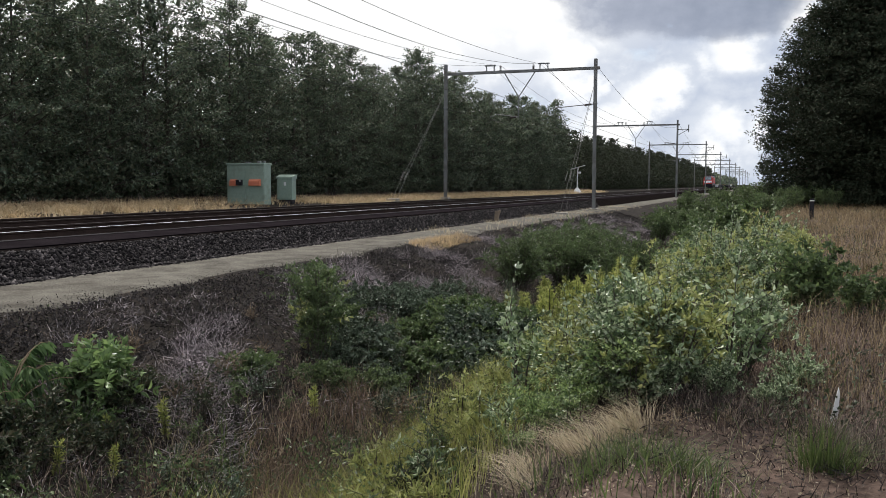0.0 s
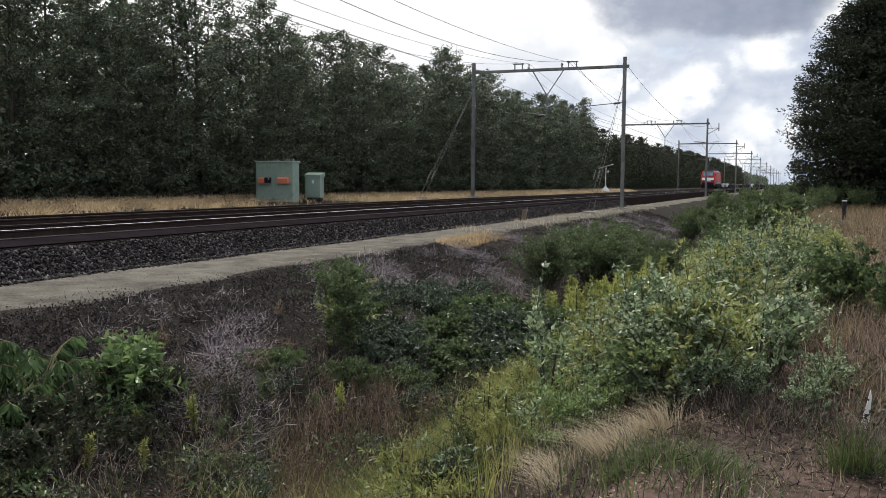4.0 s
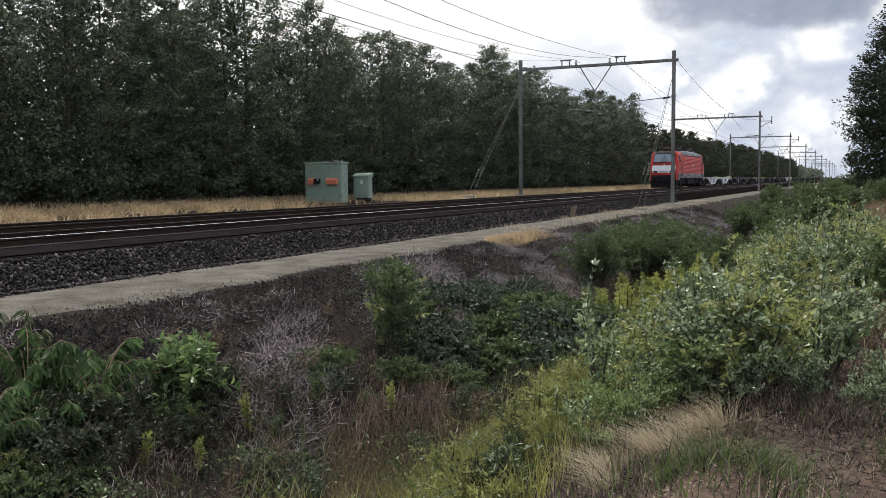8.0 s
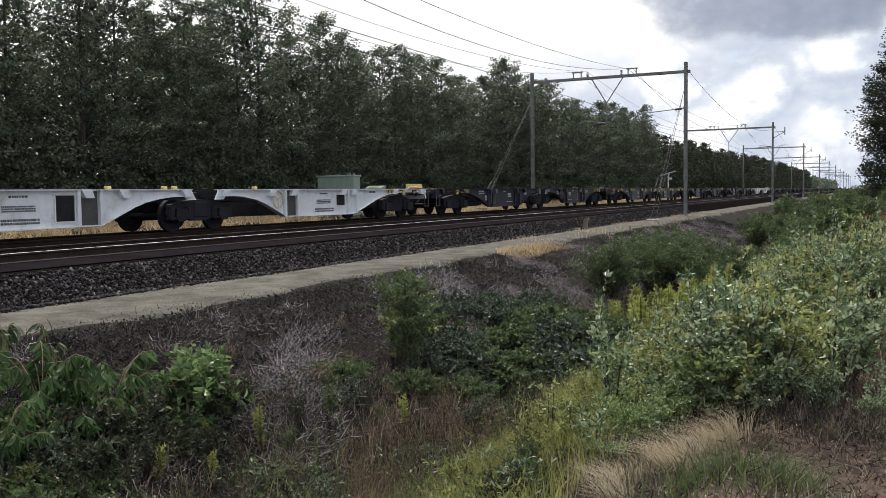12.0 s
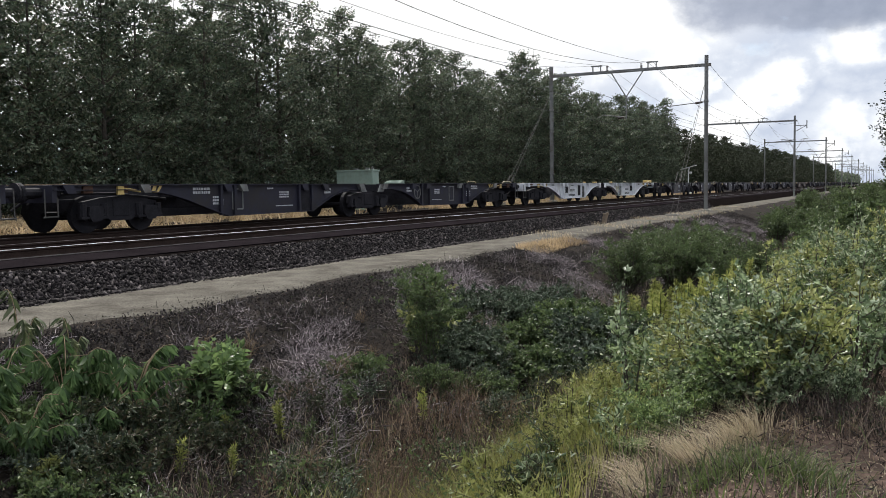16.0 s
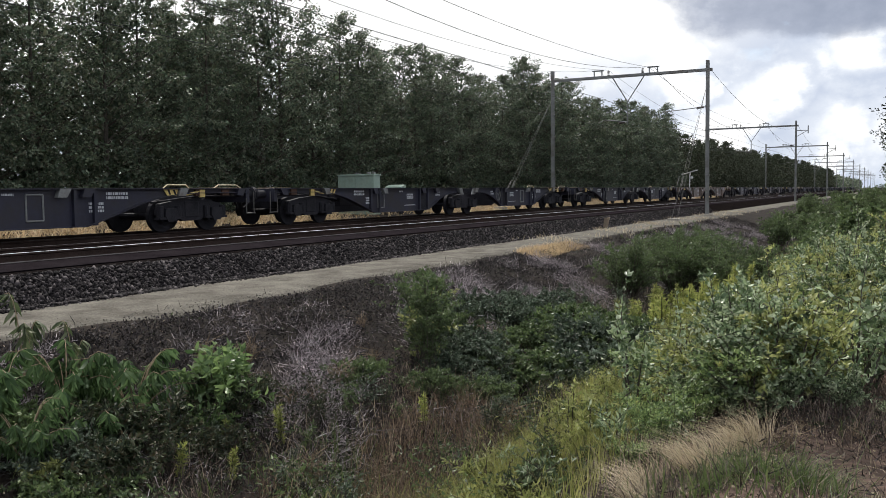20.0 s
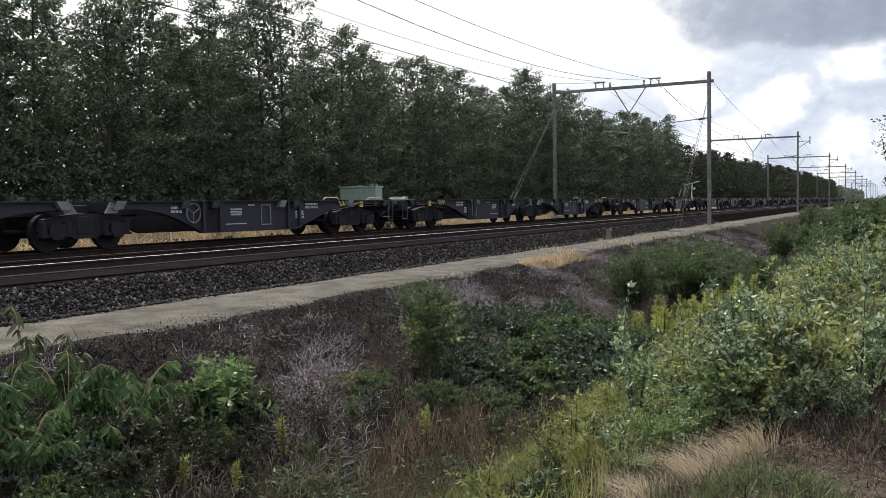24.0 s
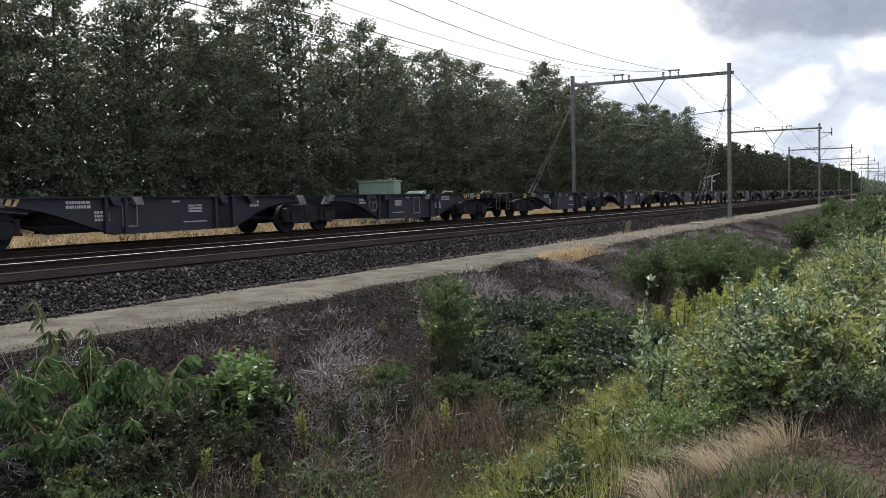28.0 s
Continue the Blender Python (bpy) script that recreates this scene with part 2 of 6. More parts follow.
M_RED = surface("traffic_red_paint", (0.5, 0.035, 0.028), (0.6, 0.055, 0.042), 0.55, scale=0.8, fine=6, bump=0.02, dirt=(0.3, 0.035, 0.03), dirt_scale=0.7, dirt_at=(0.5, 0.8), spec=0.3)
M_GREYBAND = surface("loco_grey_paint", (0.05, 0.054, 0.062), (0.075, 0.08, 0.09), 0.5, scale=1.2, fine=10, bump=0.02, dirt=(0.045, 0.042, 0.04))
M_ROOF = surface("loco_roof_grey", (0.2, 0.22, 0.25), (0.29, 0.31, 0.345), 0.6, scale=1.0, fine=10, bump=0.05, dirt=(0.11, 0.105, 0.1), dirt_scale=1.2, spec=0.25)
M_GLASS = surface("cab_glass", (0.004, 0.0045, 0.005), (0.006, 0.007, 0.008), 0.12, bump=0.0, spec=0.12)
M_LETTER = plain("faded_lettering", (0.5, 0.51, 0.53), 0.6)
# the pale blue base colour strengthens the sky's reflection in the glass
M_WINDSCREEN = surface("coated_windscreen", (0.2, 0.245, 0.285), (0.28, 0.33, 0.375), 0.14, 0.45, scale=1.5, fine=6, bump=0.0)
M_BARK = surface("bark", (0.035, 0.03, 0.024), (0.1, 0.085, 0.07), 0.95, scale=3, fine=18, bump=0.8)
M_STALK = surface("dry_stalk", (0.14, 0.1, 0.065), (0.3, 0.23, 0.15), 0.9, scale=4, fine=20)
M_WOOD = surface("old_wood", (0.13, 0.1, 0.075), (0.27, 0.21, 0.15), 0.9, scale=3, fine=25, bump=0.4)

M_OAKLEAF = leafy("dark_tree_leaves", [(0.034, 0.05, 0.032), (0.062, 0.092, 0.056), (0.1, 0.144, 0.086), (0.122, 0.12, 0.08), (0.205, 0.258, 0.168)], 0.45, 0.33, 0.45)
# the shade of the back-lit crown is put into these dark tones
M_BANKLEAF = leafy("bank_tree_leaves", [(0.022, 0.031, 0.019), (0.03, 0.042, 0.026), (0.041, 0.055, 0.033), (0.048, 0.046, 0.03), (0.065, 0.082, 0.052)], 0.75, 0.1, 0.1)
# oak leaves in darker tones, offsetting the light that coarse far leaves catch
M_FARLEAF = leafy("hedge_leaves", [(0.02, 0.03, 0.015), (0.03, 0.043, 0.02), (0.042, 0.056, 0.027), (0.05, 0.048, 0.026)], 0.55, 0.2, 0.25)
M_BRIGHT = leafy("fresh_leaves", [(0.066, 0.11, 0.045), (0.16, 0.225, 0.086), (0.32, 0.4, 0.165)], 0.42, 0.42)
M_FRESH = leafy("bright_long_leaves", [(0.06, 0.105, 0.04), (0.12, 0.185, 0.07), (0.24, 0.33, 0.13)], 0.4, 0.4, 0.5)
M_MID = leafy("mid_green_leaves", [(0.05, 0.08, 0.034), (0.088, 0.128, 0.052), (0.145, 0.19, 0.078)], 0.42, 0.38)
M_GREYGREEN = leafy("grey_green_leaves", [(0.06, 0.095, 0.05), (0.14, 0.2, 0.1), (0.28, 0.355, 0.195), (0.54, 0.6, 0.42)], 0.38, 0.36, 0.55)
M_BRAMBLE = leafy("bramble_leaves", [(0.03, 0.048, 0.03), (0.052, 0.076, 0.046), (0.09, 0.118, 0.075), (0.17, 0.21, 0.16)], 0.45, 0.22, 0.4)
M_YELLOW = leafy("yellow_green_blades", [(0.16, 0.18, 0.05), (0.27, 0.28, 0.085), (0.42, 0.4, 0.16)], 0.6, 0.4)
M_GREENBLADE = leafy("green_blades", [(0.05, 0.08, 0.025), (0.09, 0.13, 0.04), (0.14, 0.17, 0.06)], 0.55, 0.3)
M_TAN = leafy("dry_tan_blades", [(0.38, 0.27, 0.145), (0.56, 0.42, 0.25), (0.72, 0.57, 0.37)], 0.7, 0.35)
M_STRAW = leafy("pale_straw_blades", [(0.27, 0.22, 0.14), (0.43, 0.36, 0.245), (0.6, 0.52, 0.38)], 0.65, 0.35)
M_RUST = leafy("reddish_brown_blades", [(0.02, 0.0145, 0.0135), (0.055, 0.04, 0.036), (0.13, 0.098, 0.083), (0.4, 0.32, 0.255)], 0.75, 0.25)
M_HEATH = leafy("dead_heath_twigs", [(0.008, 0.0066, 0.0068), (0.024, 0.0205, 0.0205), (0.09, 0.078, 0.08)], 0.85, 0.1)
M_GOLD = leafy("goldenrod_leaves", [(0.2, 0.24, 0.07), (0.32, 0.36, 0.1), (0.46, 0.46, 0.16)], 0.5, 0.45)
M_LIME = leafy("lime_leaves", [(0.17, 0.2, 0.065), (0.28, 0.31, 0.105), (0.4, 0.41, 0.17)], 0.42, 0.45, 0.6)
M_DULLGREEN = leafy("dull_hanging_leaves", [(0.05, 0.07, 0.035), (0.09, 0.115, 0.055), (0.15, 0.17, 0.09)], 0.5, 0.4)
M_DULL = leafy("dull_weed_leaves", [(0.014, 0.024, 0.012), (0.032, 0.047, 0.023), (0.066, 0.083, 0.04), (0.075, 0.055, 0.034)], 0.6, 0.25)
M_DROOP = leafy("long_drooping_leaves", [(0.038, 0.07, 0.029), (0.07, 0.12, 0.046), (0.135, 0.205, 0.085)], 0.55, 0.4, 0.2)
M_PANEL = surface("bright_white_panel", (0.8, 0.83, 0.87), (0.88, 0.9, 0.93), 0.5, scale=1, fine=8, bump=0.01)
# dark colour in place of the train and trees mirrored in a rail head
M_RAILTOPDARK = surface("dull_rail_top", (0.014, 0.012, 0.0115), (0.035, 0.03, 0.028), 0.75, 0.1, scale=2, fine=30)
M_RUSSET = leafy("russet_blades", [(0.06, 0.041, 0.031), (0.13, 0.09, 0.063), (0.34, 0.25, 0.175)], 0.7, 0.3)
M_DULLSTRAW = leafy("dull_straw_blades", [(0.1, 0.074, 0.04), (0.22, 0.163, 0.09), (0.42, 0.325, 0.195)], 0.7, 0.3)
M_GRIT = leafy("path_grit", [(0.065, 0.06, 0.052), (0.12, 0.112, 0.096), (0.17, 0.16, 0.138), (0.27, 0.255, 0.23)], 0.9, 0.0, 0.1)
M_PURPLE = leafy("grey_heath_twigs", [(0.1, 0.085, 0.09), (0.3, 0.262, 0.275), (0.72, 0.65, 0.67)], 0.85, 0.1)


# ---- building tools ----
class Geo:
    """Collects faces of one part."""

    def __init__(self):
        self.v, self.f = [], []

    def add(self, verts, faces):
        n = len(self.v)
        self.v += [tuple(p) for p in verts]
        self.f += [tuple(i + n for i in f) for f in faces]
        return self

    def box(self, x0, x1, y0, y1, z0, z1, cut=0.0):
        if cut <= 0:
            vs = [(x, y, z) for z in (z0, z1) for y in (y0, y1) for x in (x0, x1)]
            return self.add(vs, [(0, 2, 3, 1), (4, 5, 7, 6), (0, 1, 5, 4), (2, 6, 7, 3), (0, 4, 6, 2), (1, 3, 7, 5)])
        bm = bmesh.new()
        bmesh.ops.create_cube(bm, size=1.0)
        for v in bm.verts:
            v.co = ((x0 + x1) / 2 + v.co.x * (x1 - x0), (y0 + y1) / 2 + v.co.y * (y1 - y0), (z0 + z1) / 2 + v.co.z * (z1 - z0))
        bmesh.ops.bevel(bm, geom=bm.edges[:], offset=cut, segments=2, affect="EDGES", profile=0.5)
        bm.verts.index_update()
        self.add([v.co[:] for v in bm.verts], [[v.index for v in f.verts] for f in bm.faces])
        bm.free()
        return self

    def rod(self, a, b, r0, r1=None, n=8, caps=True):
        a, b = Vector(a), Vector(b)
        r1 = r0 if r1 is None else r1
        d = (b - a).normalized()
        s = d.orthogonal().normalized()
        t = d.cross(s)
        vs = []
        for p, r in ((a, r0), (b, r1)):
            for i in range(n):
                w = 2 * math.pi * i / n
                vs.append(p + (s * math.cos(w) + t * math.sin(w)) * r)
        fs = [(i, (i + 1) % n, n + (i + 1) % n, n + i) for i in range(n)]
        if caps:
            fs += [tuple(range(n))[::-1], tuple(range(n, 2 * n))]
        return self.add(vs, fs)

    def line(self, pts, r, n=6):
        for a, b in zip(pts, pts[1:]):
            self.rod(a, b, r, r, n)
        return self

    def slab(self, outline, axis, lo, hi):
        """A closed outline of 2D points pulled along an axis (0, 1 or 2)."""
        n = len(outline)
        vs = []
        for c in (lo, hi):
            for p, q in outline:
                w = [p, q]
                w.insert(axis, c)
                vs.append(tuple(w))
        fs = [tuple(range(n))[::-1], tuple(range(n, 2 * n))] + [(i, (i + 1) % n, n + (i + 1) % n, n + i) for i in range(n)]
        return self.add(vs, fs)

    def mesh(self, name, mat, smooth=False):
        me = bpy.data.meshes.new(name)
        me.from_pydata(self.v, [], self.f)
        bm = bmesh.new()
        bm.from_mesh(me)
        bmesh.ops.recalc_face_normals(bm, faces=bm.faces)
        bm.to_mesh(me)
        bm.free()
        if smooth:
            me.polygons.foreach_set("use_smooth", [True] * len(me.polygons))
        me.materials.append(mat)
        return me


def part(name, geo, mat, parent=None, label="", smooth=False):
    me = geo.mesh(name, mat, smooth) if isinstance(geo, Geo) else geo
    ob = new(name, me)
    ob.parent = parent
    return tagged(ob, label)


def root(name, m=None, **tags):
    ob = new(name)
    ob.empty_display_size = 0.3
    if m is not None:
        ob.matrix_basis = m
    return tagged(ob, **tags)


def tris(name, verts, faces, mat):
    """A large mesh of triangles from arrays."""
    me = bpy.data.meshes.new(name)
    n, k = len(verts), len(faces)
    me.vertices.add(n)
    me.vertices.foreach_set("co", np.asarray(verts, np.float32).ravel())
    me.loops.add(3 * k)
    me.loops.foreach_set("vertex_index", np.asarray(faces, np.int32).ravel())
    me.polygons.add(k)
    me.polygons.foreach_set("loop_start", np.arange(0, 3 * k, 3, dtype=np.int32))
    me.materials.append(mat)
    me.update(calc_edges=True)
    return me


def unit(a):
    return a / np.maximum(np.linalg.norm(a, axis=1, keepdims=True), 1e-9)


def leaf_array(p, d, length, width, rng, fold=0.2, droop=0.15, level=0.0, oval=False):
    """Folded leaves of two triangles each, from their bases p along d; level turns their faces to the sky."""
    n = len(p)
    d = unit(d)
    s = unit(np.cross(d, rng.normal(size=(n, 3)) + np.array([0, 0, level])))
    u = np.cross(s, d)
    length, width = np.broadcast_to(length, n)[:, None], np.broadcast_to(width, n)[:, None]
    if oval:
        a, b = p + d * length * 0.3 + u * width * fold, p + d * length * 0.68 + u * width * fold * 0.6
        v = np.stack([p, a + s * width * 0.46, b + s * width * 0.36, p + d * length - u * length * droop, b - s * width * 0.36, a - s * width * 0.46], 1)
        i = np.arange(n)[:, None] * 6
        return v.reshape(-1, 3), np.concatenate([i + [0, 1, 5], i + [1, 2, 5], i + [2, 4, 5], i + [2, 3, 4]])
    mid = p + d * length * 0.45
    v = np.stack([p, mid + s * width / 2 + u * width * fold, p + d * length - u * length * droop, mid - s * width / 2 + u * width * fold], 1)
    i = np.arange(n)[:, None] * 4
    f = np.concatenate([i + [0, 1, 2], i + [0, 2, 3]])
    return v.reshape(-1, 3), f


def blade_array(p, height, width, lean, rng):
    """Grass blades of three triangles each, bent over along lean."""
    n = len(p)
    height, width = np.broadcast_to(height, n)[:, None], np.broadcast_to(width, n)[:, None]
    a = rng.uniform(0, 2 * np.pi, n)
    s = np.stack([np.cos(a), np.sin(a), np.zeros(n)], 1) * width / 2
    up = np.array([0, 0, 1.0])
    mid = p + up * height * 0.55 + lean * 0.3
    tip = p + up * height * (1 - 0.25 * np.minimum(1, np.linalg.norm(lean, axis=1, keepdims=True) / height)) + lean
    v = np.stack([p - s, p + s, mid - s * 0.75, mid + s * 0.75, tip], 1)
    i = np.arange(n)[:, None] * 5
    f = np.concatenate([i + [0, 1, 3], i + [0, 3, 2], i + [2, 3, 4]])
    return v.reshape(-1, 3), f


def strip_array(a, b, width, rng):
    """Thin straight twigs from a to b as two crossed slivers."""
    n = len(a)
    d = unit(b - a)
    s = unit(np.cross(d, rng.normal(size=(n, 3))))
    t = np.cross(d, s)
    w = np.broadcast_to(width, n)[:, None] / 2
    v = np.stack([a - s * w, a + s * w, b, a - t * w, a + t * w], 1)
    i = np.arange(n)[:, None] * 5
    f = np.concatenate([i + [0, 1, 2], i + [3, 4, 2]])
    return v.reshape(-1, 3), f


def joined(sets):
    vs, fs, n = [], [], 0
    for v, f in sets:
        vs.append(v)
        fs.append(f + n)
        n += len(v)
    return np.concatenate(vs), np.concatenate(fs)


# ---- the ground ----
PROFILE_X = [-900, -60, -26, -22.5, -21.6, -20.9, -13.4, -12.3, -9.9, -9.35, -7.0, -4.8, -3.8, -1.6, -0.6, 2, 60, 900]
PROFILE_Z = [-0.1, -0.1, 0.02, -0.1, -0.3, -0.6, -0.75, -0.8, -0.8, -0.93, -1.5, -2.1, -2.1, -1.05, -0.66, -0.6, -0.5, -0.5]


def wavy(x, y):
    """Unevenness of the rough ground."""
    return 0.07 * np.sin(x * 1.7 + 0.6 * y) + 0.06 * np.sin(x * 0.9 - y * 1.3 + 1.0) + 0.035 * np.sin(3.1 * x + 2.3 * y)


def ground_z(x, y):
    x, y = np.asarray(x, float), np.asarray(y, float)
    rough = np.clip((x + 9.6) / 1.5, 0, 1) * np.clip((60 - x) / 20, 0, 1)
    return np.interp(x, PROFILE_X, PROFILE_Z) + rough * wavy(x, y) * np.clip(1.5 - y / 200, 0, 1)


def build_ground():
    xs = np.array(sorted({*PROFILE_X, *np.arange(-12.3, 4, 0.35).round(2), *np.arange(4, 60, 4.0), -300, -150, -40, 150, 300}))
    ys = np.concatenate([[-3500, -1200, -500, -200, -90], np.arange(-30, 40, 0.5), np.arange(40, 120, 2.0), np.arange(120, 400, 10.0), [400, 500, 700, 1000, 1600, 2400, 3500]])
    X, Y = np.meshgrid(xs, ys)
    V = np.stack([X, Y, ground_z(X, Y)], -1).reshape(-1, 3)
    nx = len(xs)
    i = (np.arange(len(ys) - 1)[:, None] * nx + np.arange(nx - 1)).reshape(-1, 1)
    F = np.concatenate([i + [0, 1, nx + 1], i + [0, nx + 1, nx]])
    ob = new("ground", tris("ground", V, F, M_SOIL))
    tagged(ob, "dry sandy soil of the railway banks and ditch", "ground", kind="structure")


build_ground()


# ---- the railway ----
NEAR, FAR = -14.75, -18.65  # the centre lines of the two tracks
GAUGE = 1.505  # between the middles of the rail heads


def build_track(name, x, y0, y1):
    t = root(name, label=f"rusty railway track on dark ballast, {'nearer the path' if x == NEAR else 'nearer the trees'}", category="railway track", group="the two tracks", kind="structure")
    half = [(-0.075, -0.172), (-0.075, -0.162), (-0.012, -0.14), (-0.009, -0.05), (-0.034, -0.035), (-0.034, -0.004)]
    prof = half + [(-a, b) for a, b in half[::-1]]
    for sgn in (-1, 1):
        cx = x + sgn * GAUGE / 2
        r = part("rail", Geo().slab([(cx + a, b) for a, b in prof], 1, y0, y1), M_RAIL, t)
        # only the nearest head shines; the others carry their dark reflection as colour
        part("rail_head", Geo().box(cx - 0.03, cx + 0.03, y0, y1, -0.006, 0.0), M_RAILTOP if sgn > 0 and x == NEAR else M_RAILTOPDARK, r, "polished running surface" if sgn > 0 and x == NEAR else "")
        # thin added lip, its pale colour standing for sky light on the foot
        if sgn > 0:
            part("rail_foot", Geo().slab([(cx + 0.058, -0.158), (cx + 0.058, -0.15), (cx + 0.08, -0.157), (cx + 0.081, -0.168)], 1, y0, y1), M_RAILFOOT, r, "rail foot edge coloured pale for the sky light on it")
    s = Geo().slab([(x - 1.26, -0.4), (x + 1.26, -0.4), (x + 1.22, -0.2), (x + 0.95, -0.172), (x + 0.55, -0.172), (x + 0.4, -0.2), (x - 0.4, -0.2), (x - 0.55, -0.172), (x - 0.95, -0.172), (x - 1.22, -0.2)], 1, -0.13, 0.13)
    me = s.mesh("sleeper", M_SLEEPER)
    for i in range(150):
        ob = new("sleeper", me)
        ob.parent = t
        ob.location = (0, 6 + 0.6 * i, -0.008)


def build_ballast():
    bed = Geo().slab([(-21.9, -0.9), (-12.25, -0.95), (-12.28, -0.79), (-12.8, -0.24), (-17.0, -0.22), (-20.3, -0.24), (-21.3, -0.62)], 1, -30, 1500)
    tagged(new("ballast_bed", bed.mesh("ballast_bed", M_BED)), "bed of dark crushed stone under the tracks", "ballast", kind="structure")
    bed_top = Geo().slab([(-20.4, -0.3), (-12.92, -0.3), (-12.86, -0.215), (-13.5, -0.176), (-16.7, -0.176), (-20.4, -0.2)], 1, -30, 1500)
    tagged(new("track_bed", bed_top.mesh("track_bed", M_BEDTOP)), "flat top of the ballast, nearly black", "ballast", kind="structure")
    rng = np.random.default_rng(5)

    def stones(n, x0, x1, y0, y1, size, power=1.0):
        x = rng.uniform(x0, x1, n)
        y = y0 + (y1 - y0) * rng.random(n) ** power
        z = np.interp(x, [-21.3, -20.3, -12.85, -12.28, -12.0], [-0.62, -0.2, -0.2, -0.78, -0.79])
        base = np.array([(1, 0, 0), (-1, 0, 0), (0, 1, 0), (0, -1, 0), (0, 0, 1), (0, 0, -1)], float)
        s = size * rng.uniform(0.5, 1.3, (n, 1, 1)) * rng.uniform(0.6, 1.2, (n, 6, 1))
        q = rng.normal(size=(n, 3, 3))
        a = unit(q[:, 0])
        b = unit(np.cross(a, q[:, 1]))
        R = np.stack([a, b, np.cross(a, b)], 1)
        v = np.einsum("kj,nji->nki", base, R) * s + np.stack([x, y, z + 0.01], 1)[:, None]
        f0 = np.array([(0, 2, 4), (2, 1, 4), (1, 3, 4), (3, 0, 4), (2, 0, 5), (1, 2, 5), (3, 1, 5), (0, 3, 5)])
        f = (np.arange(n)[:, None, None] * 6 + f0).reshape(-1, 3)
        return v.reshape(-1, 3), f

    sets = [stones(46000, -12.76, -12.2, 6, 70, 0.042, 1.7), stones(5000, -12.74, -12.1, 6, 45, 0.06, 1.5), stones(5000, -17.0, -16.4, 8, 60, 0.05, 1.4), stones(1500, -12.3, -11.95, 6, 40, 0.03)]
    ob = new("ballast_stones", tris("ballast_stones", *joined(sets), M_STONE))
    tagged(ob, "loose dark brown ballast stones beside the rails", "ballast", kind="stuff")


def build_path():
    ys = np.concatenate([np.arange(-30, 70, 0.5), np.arange(70, 300, 5.0), [400, 700, 1500]])
    rng = np.random.default_rng(9)
    n = len(ys)
    edge = -9.85 + 0.1 * np.sin(ys * 0.7) + 0.07 * np.sin(ys * 1.9 + 1) + rng.uniform(-0.05, 0.05, n)
    cols = [(-12.6, -0.83), (-12.25, -0.78), (-11.6, -0.765), (-11.0, -0.772), (-10.4, -0.77)]
    V = []
    for y, e in zip(ys, edge):
        V += [(x, y, z + 0.008 * math.sin(3 * x + y)) for x, z in cols] + [(e, y, -0.8), (e + 0.12, y, -0.93)]
    m = len(cols) + 2
    i = (np.arange(n - 1)[:, None] * m + np.arange(m - 1)).reshape(-1, 1)
    F = np.concatenate([i + [0, 1, m + 1], i + [0, m + 1, m]])
    tagged(new("path", tris("path", V, F, M_PATH)), "pale grey-brown gravel service path beside the ballast", "path", kind="structure")


build_track("track", NEAR, -30, 1500)
build_track("track", FAR, -30, 1500)
build_ballast()
build_path()

# ---- the overhead line ----
MAST_L, MAST_R, FIRST, STEP = -22.03, -11.13, 60.9, 60.0


def mast(parent, x, top, foot, mat):
    h = [(-0.11, -0.107), (0.11, -0.107), (0.11, -0.083), (0.012, -0.083), (0.012, 0.083), (0.11, 0.083), (0.11, 0.107), (-0.11, 0.107), (-0.11, 0.083), (-0.012, 0.083), (-0.012, -0.083), (-0.11, -0.083)]
    m = Geo().slab([(x + p, q) for p, q in h], 2, foot, top)
    ob = part("mast", m, mat, parent)
    for z in (1.9, 4.9, 6.5):
        part("band", Geo().box(x - 0.14, x + 0.14, -0.13, 0.13, z, z + 0.09, 0.01), mat, ob)
    part("footing", Geo().box(x - 0.3, x + 0.3, -0.3, 0.3, foot - 0.5, foot + 0.12, 0.03), M_CONC, parent)
    return ob


